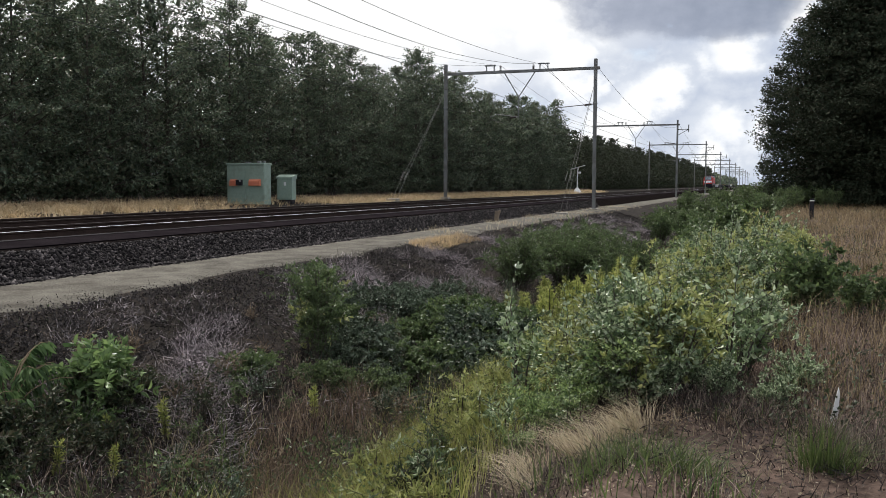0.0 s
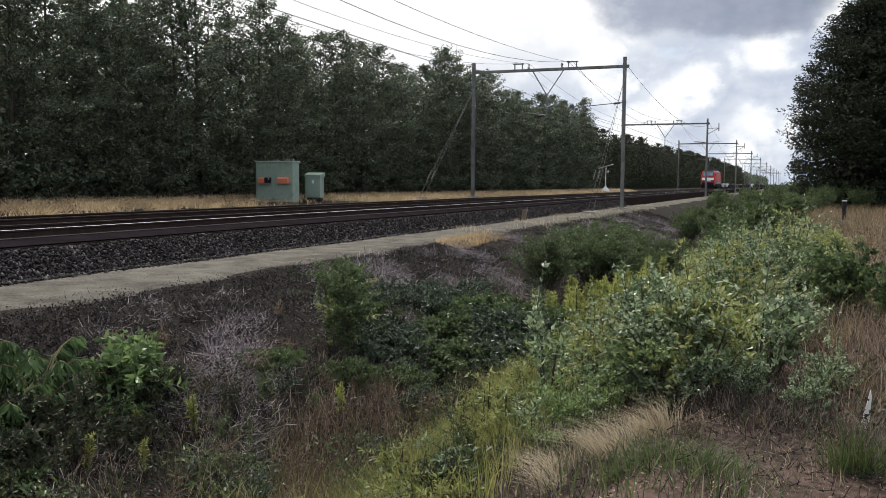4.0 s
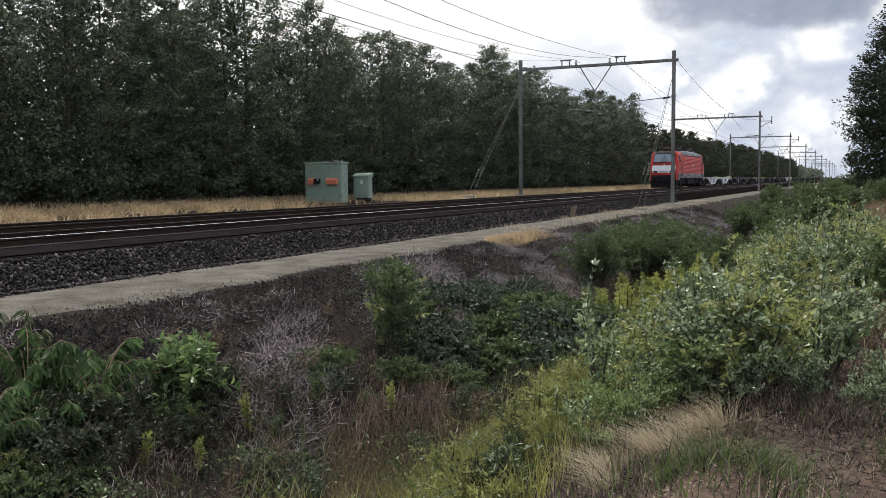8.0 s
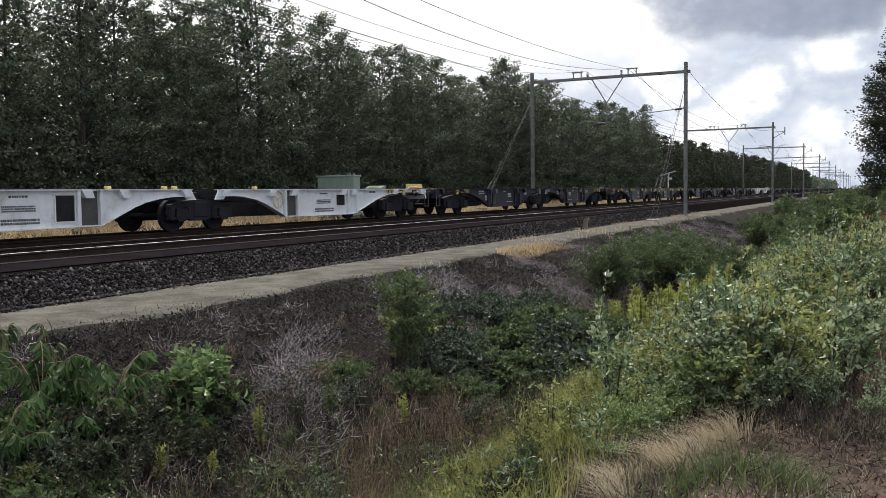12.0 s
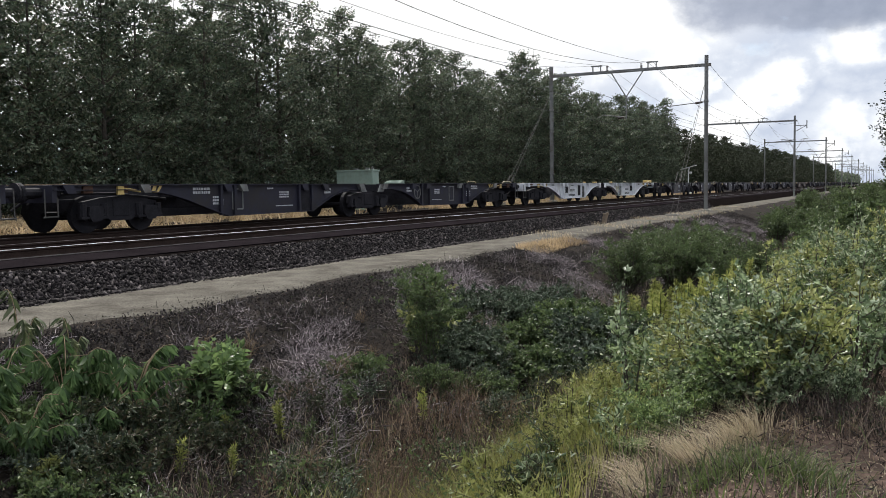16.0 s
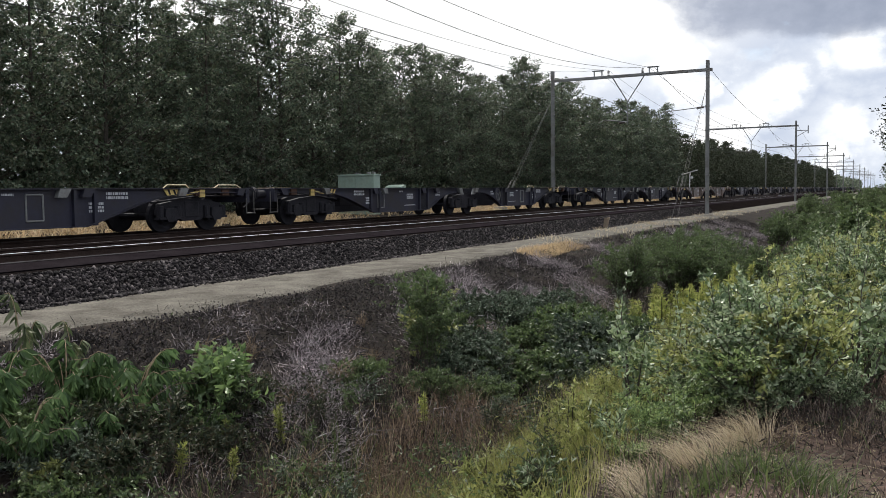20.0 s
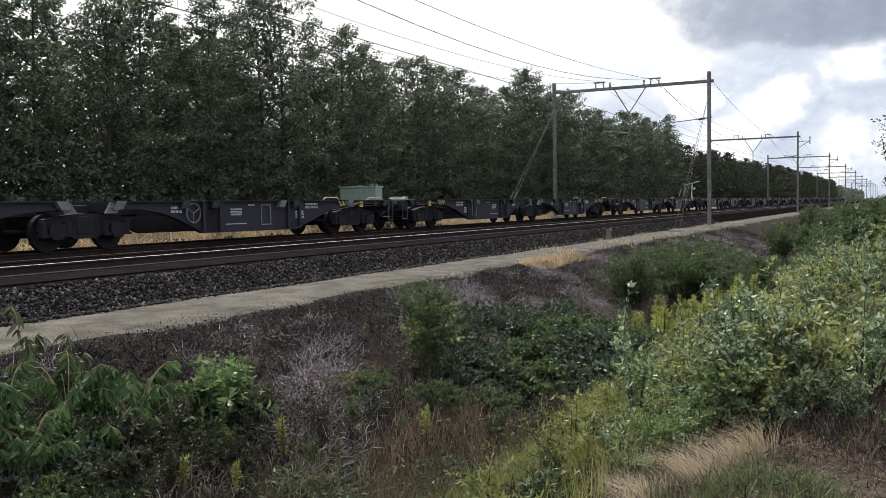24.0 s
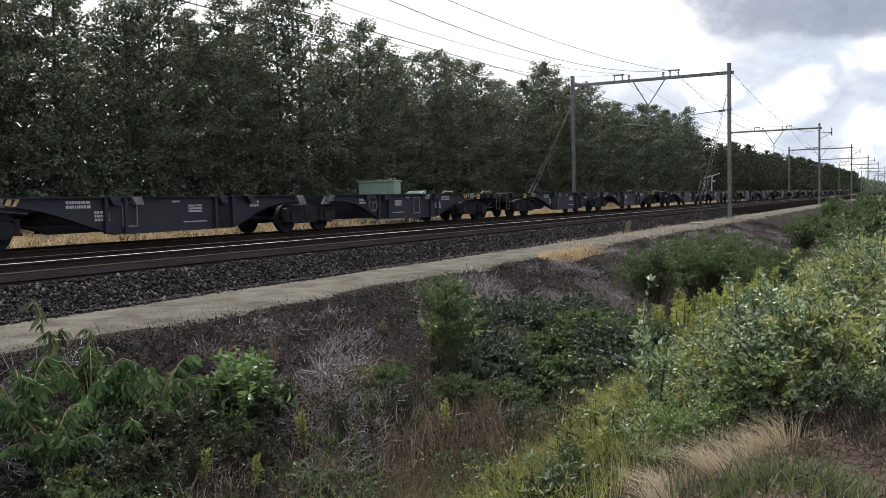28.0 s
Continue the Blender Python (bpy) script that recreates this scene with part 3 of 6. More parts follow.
def build_portal(name, y, steel):
    p = root(name, pose(0, y, 0), label="grey steel catenary portal spanning both tracks", category="catenary portal", group="catenary portals", kind="")
    left = mast(p, MAST_L, 9.62, -0.1, steel)
    mast(p, MAST_R, 9.56, -0.8, steel)
    beam = Geo().box(MAST_L - 0.12, MAST_R + 0.3, -0.09, 0.09, 8.83, 9.03, 0.015)
    b = part("beam", beam, steel, p)
    for x in (FAR, NEAR):
        a = Geo()
        for dx in (-0.28, 0.28):
            a.box(x + dx - 0.03, x + dx + 0.03, -0.05, 0.05, 9.03, 9.42)
        a.box(x - 0.4, x + 0.4, -0.05, 0.05, 9.36, 9.44)
        part("wire_bracket", a, steel, b)
        ins = Geo()
        c = x + (0.75 if x == FAR else -0.75)
        for k in range(4):
            ins.rod((c, 0, 9.05 + 0.085 * k), (c, 0, 9.1 + 0.085 * k), 0.1, 0.06, 10)
        part("insulator", ins, M_INSUL, b)
    v = Geo()
    v.rod((-17.6, 0, 8.85), (-16.55, 0, 7.14), 0.04).rod((-15.38, 0, 8.85), (-16.55, 0, 7.14), 0.04).rod((-16.55, 0, 7.2), (-16.55, 0, 5.6), 0.045)
    part("hanger", v, steel, p)
    for x, s in ((FAR, -1), (NEAR, 1)):
        arm = Geo()
        tip = (x, 0, 5.75)
        base = (MAST_R - 0.1, 0, 6.5) if s > 0 else (-16.55, 0, 5.75)
        arm.rod(base, (x + 0.6 * s if s > 0 else x + 0.5, 0, 6.28 if s > 0 else 5.95), 0.03)
        arm.rod((x + 0.6 * s if s > 0 else x + 0.5, 0, 6.28 if s > 0 else 5.95), tip, 0.02)
        part("registration_arm", arm, steel, p)
        part("arm_insulator", Geo().rod((base[0] - 0.15, 0, base[2] - 0.02), (base[0] - 0.6, 0, base[2] - 0.06), 0.07), M_INSUL, p)
    return p


def build_guys(y, x, foot):
    g = root("guy_wires", pose(0, 0, 0), label="pair of taut steel guy wires staying the portal mast", category="guy wire", group="guy wires")
    for d in (-0.16, 0.16):
        part("wire", Geo().rod((x, y - 0.1, 7.6), (x + d, y - 9.6, foot - 0.05), 0.013), M_DARKSTEEL, g)
        part("insulator", Geo().rod((x + d * 0.78, y - 7.5, 1.75 + 0.02), (x + d * 0.86, y - 8.15, 1.2), 0.026), M_DARKSTEEL, g)
    part("anchor", Geo().box(x - 0.35, x + 0.35, y - 9.9, y - 9.3, foot - 0.5, foot + 0.12, 0.03), M_CONC, g)


def sag(a, b, drop, n=14):
    a, b = Vector(a), Vector(b)
    return [a.lerp(b, i / n) - Vector((0, 0, drop * 4 * (i / n) * (1 - i / n))) for i in range(n + 1)]


def build_line():
    first = build_portal("catenary_portal", FIRST, M_STEEL)
    for k in range(-1, 11):
        if k == 0:
            continue
        copy_thing(first, pose(0, FIRST + STEP * k, 0))
    # outrigger with a feeder wire on the second and third portals
    for k in (1, 2, 3):
        o = Geo()
        y = FIRST + STEP * k
        o.rod((MAST_R, y, 8.3), (-9.7, y, 8.3), 0.04).rod((MAST_R, y, 7.5), (-9.8, y, 8.25), 0.035).rod((-9.7, y, 7.9), (-9.7, y, 8.9), 0.06)
        tagged(new("outrigger", o.mesh("outrigger", M_DARKSTEEL)), "dark steel outrigger bracket on a portal mast", "bracket", group="outriggers")
    build_guys(FIRST, MAST_L - 0.05, -0.05)
    build_guys(FIRST, MAST_R - 0.12, -0.8)
    spans = [(FIRST + STEP * k, FIRST + STEP * (k + 1)) for k in range(-1, 10)]
    runs = [("messenger_wire", FAR, 9.45, 2.2, 0.009), ("messenger_wire", NEAR, 9.45, 2.3, 0.012), ("contact_wire", FAR, 5.62, 0.05, 0.013), ("contact_wire", NEAR, 5.62, 0.05, 0.013), ("feeder_wire", FAR + 0.75, 9.4, 1.6, 0.009), ("feeder_wire", NEAR - 0.3, 9.4, 1.25, 0.011), ("earth_wire", MAST_L, 8.74, 0.06, 0.018), ("earth_wire", MAST_R + 0.3, 8.8, 1.6, 0.013)]
    for name, x, z, drop, r in runs:
        g = Geo()
        for y0, y1 in spans[1:] if x > MAST_R else spans:
            g.line(sag((x, y0, z), (x, y1, z), drop, 16), r, 5)
        ob = new(name, g.mesh(name, M_WIRE))
        tagged(ob, f"dark overhead {name.replace('_', ' ')} along the line", "overhead wire", group="overhead wires")
        if name == "messenger_wire":
            for y0, y1 in spans[:5]:
                for i in (5, 10):
                    f = i / 16
                    zz = z - drop * 4 * f * (1 - f)
                    part("dropper", Geo().rod((x, y0 + 60 * f, zz), (x, y0 + 60 * f, 5.6), 0.005, 0.005, 4), M_WIRE, ob)


build_line()


# ---- things beside the line ----
def build_cabinets():
    c = root("relay_cabinet", pose(-25.35, 37.9, -0.05), label="large grey-green steel relay cabinet with two orange hasps", category="cabinet")
    part("body", Geo().box(0.0, 2.15, 0.0, 0.62, 0.0, 1.96, 0.02), M_CABINET, c)
    part("roof", Geo().box(-0.04, 2.19, -0.06, 0.67, 1.96, 2.04, 0.02), M_CABINET, c)
    part("plinth", Geo().box(0.03, 2.12, 0.03, 0.6, -0.3, 0.02), M_CONC, c)
    for x in (0.02, 1.08):
        d = part("door", Geo().box(x, x + 1.045, -0.022, 0.0, 0.12, 1.92, 0.008), M_CABINET, c)
        for z in (0.4, 1.0, 1.6):
            part("hinge", Geo().rod((x + (0.02 if x < 1 else 1.025), -0.028, z), (x + (0.02 if x < 1 else 1.025), -0.028, z + 0.12), 0.014, 0.014, 6), M_CABINET, d)
        h = 0.32 if x < 1 else 0.36
        part("hasp", Geo().slab([(-0.2, 0.92), (-0.022, 0.92), (-0.022, 1.24), (-0.1, 1.24), (-0.2, 1.14)], 0, x + h - 0.08, x + h + (0.27 if x < 1 else 0.52)), M_ORANGE, d, "orange plastic hasp cover")
    part("lock", Geo().box(0.61, 0.93, -0.19, -0.022, 0.95, 1.22, 0.02), M_BLACK, c, "black padlock and bracket")
    part("lock_plate", Geo().box(0.84, 0.9, -0.196, -0.19, 1.12, 1.2), M_WHITEPAINT, c)
    rng = random.Random(4)
    for i in range(9):
        x, y = rng.uniform(0.9, 2.0), rng.uniform(0.05, 0.5)
        part("vent_cap", Geo().box(x - 0.05, x + 0.05, y - 0.06, y + 0.06, 2.04, 2.04 + rng.uniform(0.04, 0.12), 0.01), M_STEEL, c)
    k = root("point_cabinet", pose(-24.1, 40.6, -0.12), label="small grey-green cabinet with a sloping lid on a dark plinth", category="cabinet")
    part("body", Geo().box(0.0, 0.9, 0.0, 0.42, 0.26, 1.36, 0.015), M_CABINET, k)
    part("door", Geo().box(0.05, 0.85, -0.02, 0.0, 0.32, 1.3, 0.008), M_CABINET, k)
    part("lid", Geo().slab([(-0.05, 1.36), (0.47, 1.36), (0.47, 1.58), (0.35, 1.58), (-0.05, 1.44)], 0, -0.04, 0.94), M_CABINET, k)
    part("plinth", Geo().box(0.1, 0.86, 0.05, 0.38, -0.3, 0.26, 0.01), M_BLACK, k)
    part("notice", Geo().box(0.42, 0.56, -0.026, -0.02, 1.0, 1.18), M_WHITEPAINT, k, "small white notice")


def build_beacon():
    b = root("solar_post", pose(-22.6, 112.0, -0.12), label="slim pale post with solar panel and white cone base", category="solar post")
    part("post", Geo().rod((0, 0, 0.4), (0, 0, 2.9), 0.07), M_WHITEPAINT, b)
    part("base", Geo().rod((0, 0, 0), (0, 0, 0.75), 0.65, 0.12, 12), M_WHITEPAINT, b)
    part("panel", Geo().slab([(-0.9, 3.0), (0.9, 3.5), (0.9, 3.56), (-0.9, 3.06)], 1, -0.5, 0.5), M_WHITEPAINT, b)
    part("bracket", Geo().rod((0, 0, 2.85), (0.1, 0, 3.25), 0.09), M_WHITEPAINT, b)
    part("lamp", Geo().box(0.1, 0.4, -0.12, 0.12, 2.5, 2.75, 0.03), M_WHITEPAINT, b)


def build_posts():
    s = root("wooden_stub", pose(-12.1, 40.6, -0.8, 0, 8, 0), label="short weathered wooden stub at the ballast's edge", category="post")
    part("stub", Geo().box(-0.1, 0.1, -0.09, 0.09, -0.15, 0.5, 0.02), M_WOOD, s)
    part("chip", Geo().box(0.02, 0.14, -0.07, 0.05, 0.42, 0.55, 0.015), M_WOOD, s)
    gz = float(ground_z(1.89, 40.9))
    p = root("marker_post", pose(1.89, 40.9, gz), label="dark wooden marker post with a white band near its top", category="post")
    part("post", Geo().rod((0, 0, -0.2), (0, 0, 1.0), 0.1, 0.09, 10), M_BLACK, p)
    part("band", Geo().rod((0, 0, 0.88), (0, 0, 0.93), 0.098, 0.098, 10), M_WHITEPAINT, p)
    w = root("white_stake", pose(0.49, 6.85, float(ground_z(0.49, 6.85)), 0, 9, 0), label="split white painted stake leaning in the grass", category="stake")
    part("stake", Geo().slab([(-0.018, -0.1), (0.016, -0.1), (0.03, 0.1), (0.012, 0.27), (-0.004, 0.31), (-0.012, 0.14)], 1, -0.01, 0.012), M_WHITEPAINT, w)


build_cabinets()
build_beacon()
build_posts()


# ---- the train ----
M_INKBLUE = plain("dark_blue_mark", (0.03, 0.035, 0.08), 0.5)
M_PANTO = plain("sooty_pantograph", (0.011, 0.011, 0.012), 0.8)
M_CREAM_EMBLEM = plain("emblem_white", (0.6, 0.58, 0.55), 0.5)
SPEED, LOCO_AT, WAGON_AT, PITCH = 27.54, 27.22, 46.65, 29.59  # places at 10.5 s


def bars(geo, x, y0, z0, w, h, rows, rng, gap=0.5):
    """Unreadable lettering as plain bars on the side at x, along y."""
    for r in range(rows):
        z = z0 - r * h * (1 + gap)
        y = y0
        while y < y0 + w:
            k = rng.uniform(0.3, 1.6) * h
            geo.box(x, x + 0.004, y, min(y + k, y0 + w), z, z + h)
            y += k + 0.35 * h
    return geo


def build_loco():
    rng = random.Random(3)
    e = root("locomotive", label="red electric freight locomotive with ribbed sides and grey skirt", category="locomotive")
    y0, y1 = 1.0, 18.8  # the skirts; the buffers reach 0 and 19.58
    hw = 1.5
    # body outline seen from the side, nose at each end
    def nose(z):
        return 0.0 if z < 1.9 else (z - 1.9) * 0.36
    upper = Geo()
    zs = [1.6, 1.9, 2.4, 3.0, 3.6, 3.86, 3.95]
    ws = [1.5, 1.5, 1.5, 1.48, 1.42, 1.3, 1.12]
    rings = []
    for z, w in zip(zs, ws):
        a, b = 0.55 + nose(z), 19.22 - nose(z)
        if z >= 3.9:
            a, b = a + 0.12, b - 0.12
        q = [(w - 0.24, 0.0), (w - 0.12, 0.05), (w - 0.045, 0.16), (w - 0.008, 0.32), (w, 0.5)]
        right = [(x, a + d, z) for x, d in q] + [(x, b - d, z) for x, d in q[::-1]]
        rings.append(right + [(-x, y, zz) for x, y, zz in right[::-1]])
    n = 20
    vs = [p for r in rings for p in r]
    fs = []
    for k in range(len(rings) - 1):
        fs += [(k * n + i, k * n + (i + 1) % n, (k + 1) * n + (i + 1) % n, (k + 1) * n + i) for i in range(n)]
    fs += [tuple(range(n))[::-1], tuple(range((len(rings) - 1) * n, len(rings) * n))]
    upper.add(vs, fs)
    part("body", upper, M_RED, e)
    lower = Geo().box(-hw, hw, 1.35, 18.6, 1.07, 1.598, 0.02)
    part("skirt", lower, M_GREYBAND, e, "dark grey skirt band")
    for a, b in ((0.95, 2.0), (17.7, 18.83)):
        part("cab_skirt", Geo().box(-hw - 0.005, hw + 0.005, a, b, 0.83, 1.597, 0.03), M_GREYBAND, e)
    for a, b, s in ((0.5, 0.94, 1), (18.84, 19.25, -1)):
        f = Geo()
        f.add([(-1.28, a if s > 0 else b, 0.95), (1.28, a if s > 0 else b, 0.95), (1.5, b if s > 0 else a, 0.83), (-1.5, b if s > 0 else a, 0.83), (-1.28, a if s > 0 else b, 1.6), (1.28, a if s > 0 else b, 1.6), (1.5, b if s > 0 else a, 1.6), (-1.5, b if s > 0 else a, 1.6)], [(0, 3, 2, 1), (4, 5, 6, 7), (0, 1, 5, 4), (1, 2, 6, 5), (2, 3, 7, 6), (3, 0, 4, 7)])
        part("corner_skirt", f, M_RED, e)
        q = a if s > 0 else b
        part("buffer_beam", Geo().box(-1.3, 1.3, q - 0.02, q + 0.02, 0.7, 1.42, 0.01), M_BLACK, e)
        reach = 0.42 if s > 0 else 0.12
        for x in (-0.875, 0.875):
            bf = part("buffer", Geo().rod((x, q, 1.05), (x, q - reach * s, 1.05), 0.13, 0.13, 12), M_BLACK, e)
            part("buffer_plate", Geo().rod((x, q - reach * s, 1.05), (x, q - (reach + 0.06) * s, 1.05), 0.27, 0.25, 14), M_BLACK, bf)
        part("coupling", Geo().rod((0, q, 1.0), (0, q - 0.45 * s, 0.75), 0.06), M_BLACK, e)
        part("snow_plough", Geo().slab([(-1.32, 0.06), (1.32, 0.06), (1.42, 0.8), (-1.42, 0.8)], 1, min(q + 0.02 * s, q + 0.3 * s), max(q + 0.02 * s, q + 0.3 * s)), M_BLACK, e)
        part("pilot_frame", Geo().box(-1.25, 1.25, min(q + 0.3 * s, q + 1.5 * s), max(q + 0.3 * s, q + 1.5 * s), 0.18, 1.0, 0.03), M_BLACK, e)
        part("front_apron", Geo().box(-1.26, 1.26, min(q + 0.06 * s, q + 0.3 * s), max(q + 0.06 * s, q + 0.3 * s), 1.42, 1.61, 0.02), M_RED, e)
        for x in (-0.5, 0.55, 0.8):
            part("brake_hose", Geo().line([(x, q - 0.04 * s, 0.95), (x, q - 0.2 * s, 0.75), (x, q - 0.18 * s, 0.5)], 0.03), M_BLACK, e)
    # ribbed sides, both sides, standing proud
    for sx in (-1, 1):
        for i in range(11):
            z = 1.74 + i * 0.152
            w0 = 1.5 if z < 2.9 else 1.5 - (z - 2.9) * 0.085
            x = sx * (w0 - 0.01)
            o = [(x, z - 0.035), (x + sx * 0.05, z - 0.03), (x + sx * 0.055, z - 0.01), (x + sx * 0.01, z + 0.07), (x, z + 0.07)]
            part("rib", Geo().slab(o, 1, 3.8, 16.6), M_RED, e)
        # cab windows, doors, handrails at both ends
        for a, d in ((1.92, 1), (17.75, -1)):
            x = sx * 1.475
            rnd = [(a + py, pz) for py, pz in ((-0.22, 2.86), (0.22, 2.86), (0.28, 2.89), (0.3, 2.95), (0.3, 3.43), (0.28, 3.49), (0.22, 3.52), (-0.22, 3.52), (-0.28, 3.49), (-0.3, 3.43), (-0.3, 2.95), (-0.28, 2.89))]
            cut = Geo().slab(rnd, 0, min(x - sx * 0.06, x + sx * 0.015), max(x - sx * 0.06, x + sx * 0.015))
            wn = part("side_window", cut, M_GLASS, e)
            part("window_frame", Geo().line([(x + sx * 0.012, py, pz) for py, pz in rnd + rnd[:1]], 0.022), M_BLACK, wn)
            for yy in (a + 0.46 * d, a + 1.34 * d):
                part("handrail", Geo().line([(sx * 1.49, yy, 3.03), (sx * 1.56, yy, 3.0), (sx * 1.56, yy, 1.42), (sx * 1.49, yy, 1.38)], 0.022), M_STEEL, e, "bare metal handrail")
            dr = part("door", Geo().box(min(sx * 1.5, sx * 1.508), max(sx * 1.5, sx * 1.508), min(a + 0.52 * d, a + 1.26 * d), max(a + 0.52 * d, a + 1.26 * d), 1.5, 2.95), M_RED, e)
            part("door_handle", Geo().box(min(sx * 1.508, sx * 1.53), max(sx * 1.508, sx * 1.53), a + 0.56 * d - 0.05, a + 0.56 * d + 0.05, 1.9, 2.15, 0.01), M_BLACK, dr)
            part("step_recess", Geo().box(min(sx * 1.49, sx * 1.506), max(sx * 1.49, sx * 1.506), a + 0.88 * d - 0.32, a + 0.88 * d + 0.32, 1.3, 1.48), M_BLACK, e)
            for z in (0.5, 0.8):
                part("step", Geo().box(min(sx * 1.25, sx * 1.45), max(sx * 1.25, sx * 1.45), a + 0.88 * d - 0.3, a + 0.88 * d + 0.3, z, z + 0.03), M_DARKSTEEL, e)
    # roof with louvred edges
    rf = part("roof_panel", Geo().slab([(-1.47, 3.62), (1.47, 3.62), (1.3, 4.0), (1.0, 4.1), (-1.0, 4.1), (-1.3, 4.0)], 1, 3.65, 16.6), M_ROOF, e, "grey roof hatches")
    for sx in (-1, 1):
        for a, b in ((3.85, 5.35), (5.5, 6.95), (14.1, 15.2), (15.3, 16.4)):
            g = Geo().add([(sx * 1.455, a, 3.67), (sx * 1.455, b, 3.67), (sx * 1.325, b, 3.96), (sx * 1.325, a, 3.96)], [(0, 1, 2, 3)])
            part("louvre", g, M_GREYBAND, rf)
        for i in range(14):
            y = 3.9 + i * 0.95
            part("roof_clip", Geo().box(min(sx * 1.43, sx * 1.5), max(sx * 1.43, sx * 1.5), y - 0.03, y + 0.03, 3.58, 3.68), M_BLACK, rf)
    hatch = part("roof_hatch", Geo().slab([(-1.49, 3.66), (1.49, 3.66), (1.34, 4.05), (1.02, 4.17), (-1.02, 4.17), (-1.34, 4.05)], 1, 7.9, 13.6), M_ROOF, rf, "pale grey raised roof hatch")
    for y, s in ((3.6, 1), (16.4, -1)):
        q = lambda d: y + d * s
        pg = part("pantograph", Geo().line([(-0.75, q(0), 4.32), (-0.75, q(2.5), 4.34), (0.75, q(2.5), 4.34), (0.75, q(0), 4.32), (-0.75, q(0), 4.32)], 0.065), M_PANTO, e, "folded black pantograph")
        part("upper_arm", Geo().line([(-0.55, q(-0.2), 4.46), (-0.16, q(2.6), 4.56), (0.16, q(2.6), 4.56), (0.55, q(-0.2), 4.46)], 0.05), M_PANTO, pg)
        part("lower_arm", Geo().line([(0, q(2.3), 4.36), (0, q(0.6), 4.46), (0, q(2.6), 4.56)], 0.075), M_PANTO, pg)
        part("spring_box", Geo().box(-0.3, 0.3, min(q(2.0), q(3.1)), max(q(2.0), q(3.1)), 4.2, 4.42, 0.03), M_BLACK, pg)
        for d in (-0.4, 0.0):
            part("pan_head", Geo().line([(-0.98, q(d), 4.42), (-0.62, q(d), 4.58), (0.62, q(d), 4.58), (0.98, q(d), 4.42)], 0.045), M_PANTO, pg)
        for x in (-0.6, 0.6):
            for d in (0.2, 2.3):
                part("roof_insulator", Geo().rod((x, q(d), 4.05), (x, q(d), 4.32), 0.11, 0.07), M_INSUL, e)
        part("arrester", Geo().rod((0.75, q(3.3), 4.05), (0.75, q(3.3), 4.5), 0.09, 0.06), M_INSUL, e)
        part("roof_lead", Geo().line([(0.75, q(3.3), 4.5), (0.6, q(3.0), 4.62), (0.3, q(2.7), 4.5), (0.2, q(2.4), 4.36)], 0.022), M_STEEL, e, "bare looped copper lead")
        part("busbar", Geo().line([(0.5, q(2.8), 4.42), (0.5, q(4.6), 4.42)], 0.05), M_BLACK, e)
    part("roof_cable", Geo().line([(0.3, 8.2, 4.42), (0.3, 8.8, 4.3), (0.3, 12.8, 4.3), (0.3, 13.4, 4.42)], 0.04), M_BLACK, e)
    # cab front: window, white panel, lamps
    def front(zlo, zhi, x0, x1, out, mat, name, label="", cut=0):
        a = lambda z: 0.55 + nose(z) - out
        g = Geo().add([(x0, a(zlo), zlo), (x1, a(zlo), zlo), (x1, a(zhi), zhi), (x0, a(zhi), zhi), (x0, a(zlo) + 0.05, zlo), (x1, a(zlo) + 0.05, zlo), (x1, a(zhi) + 0.05, zhi), (x0, a(zhi) + 0.05, zhi)], [(0, 1, 2, 3), (0, 4, 5, 1), (1, 5, 6, 2), (2, 6, 7, 3), (3, 7, 4, 0)])
        return part(name, g, mat, e, label)
    front(2.78, 3.76, -1.16, 1.16, 0.012, M_BLACK, "windscreen_seal", "black rubber windscreen seal")
    wsn = front(2.85, 3.7, -1.08, 1.08, 0.03, M_WINDSCREEN, "windscreen", "reflecting windscreen coloured blue-grey for the sky in it")
    part("pillar", Geo().rod((0, 0.55 + nose(2.85) - 0.034, 2.85), (0, 0.55 + nose(3.7) - 0.034, 3.7), 0.02), M_BLACK, wsn)
    for x in (-0.3, 0.12):
        part("wiper", Geo().rod((x, 0.55 + nose(2.8) - 0.06, 2.8), (x + 0.16, 0.55 + nose(3.45) - 0.06, 3.45), 0.022), M_BLACK, wsn)
        part("wiper_arm", Geo().rod((x + 0.3, 0.55 + nose(2.75) - 0.05, 2.75), (x + 0.1, 0.55 + nose(3.2) - 0.06, 3.2), 0.016), M_BLACK, wsn)
    front(3.765, 3.86, -1.05, 1.05, 0.012, M_GREYBAND, "roof_edge", "dark grey strip above the windscreen")
    part("roof_brow", Geo().add([(-1.06, 1.233, 3.862), (1.06, 1.233, 3.862), (1.0, 1.4, 3.975), (-1.0, 1.4, 3.975), (-1.0, 2.2, 3.985), (1.0, 2.2, 3.985)], [(0, 1, 2, 3), (3, 2, 5, 4)]), M_BLACK, e)
    front(1.9, 2.46, -1.25, 1.25, 0.014, M_PANEL, "white_panel", "white front panel")
    front(1.66, 1.896, -0.66, 0.66, 0.014, M_PANEL, "number_panel", "white panel with a number as bars")
    nb = Geo()
    xx = -0.42
    while xx < 0.42:
        w = rng.uniform(0.05, 0.09)
        nb.box(xx, xx + w * 0.8, 0.528, 0.5345, 1.72, 1.82)
        xx += w + 0.03
    tagged(part("number", nb, M_BLACK, e), kind="stuff")
    lit = plain("headlight_lit", (1.0, 0.97, 0.9), 0.2, 0, 0.4)
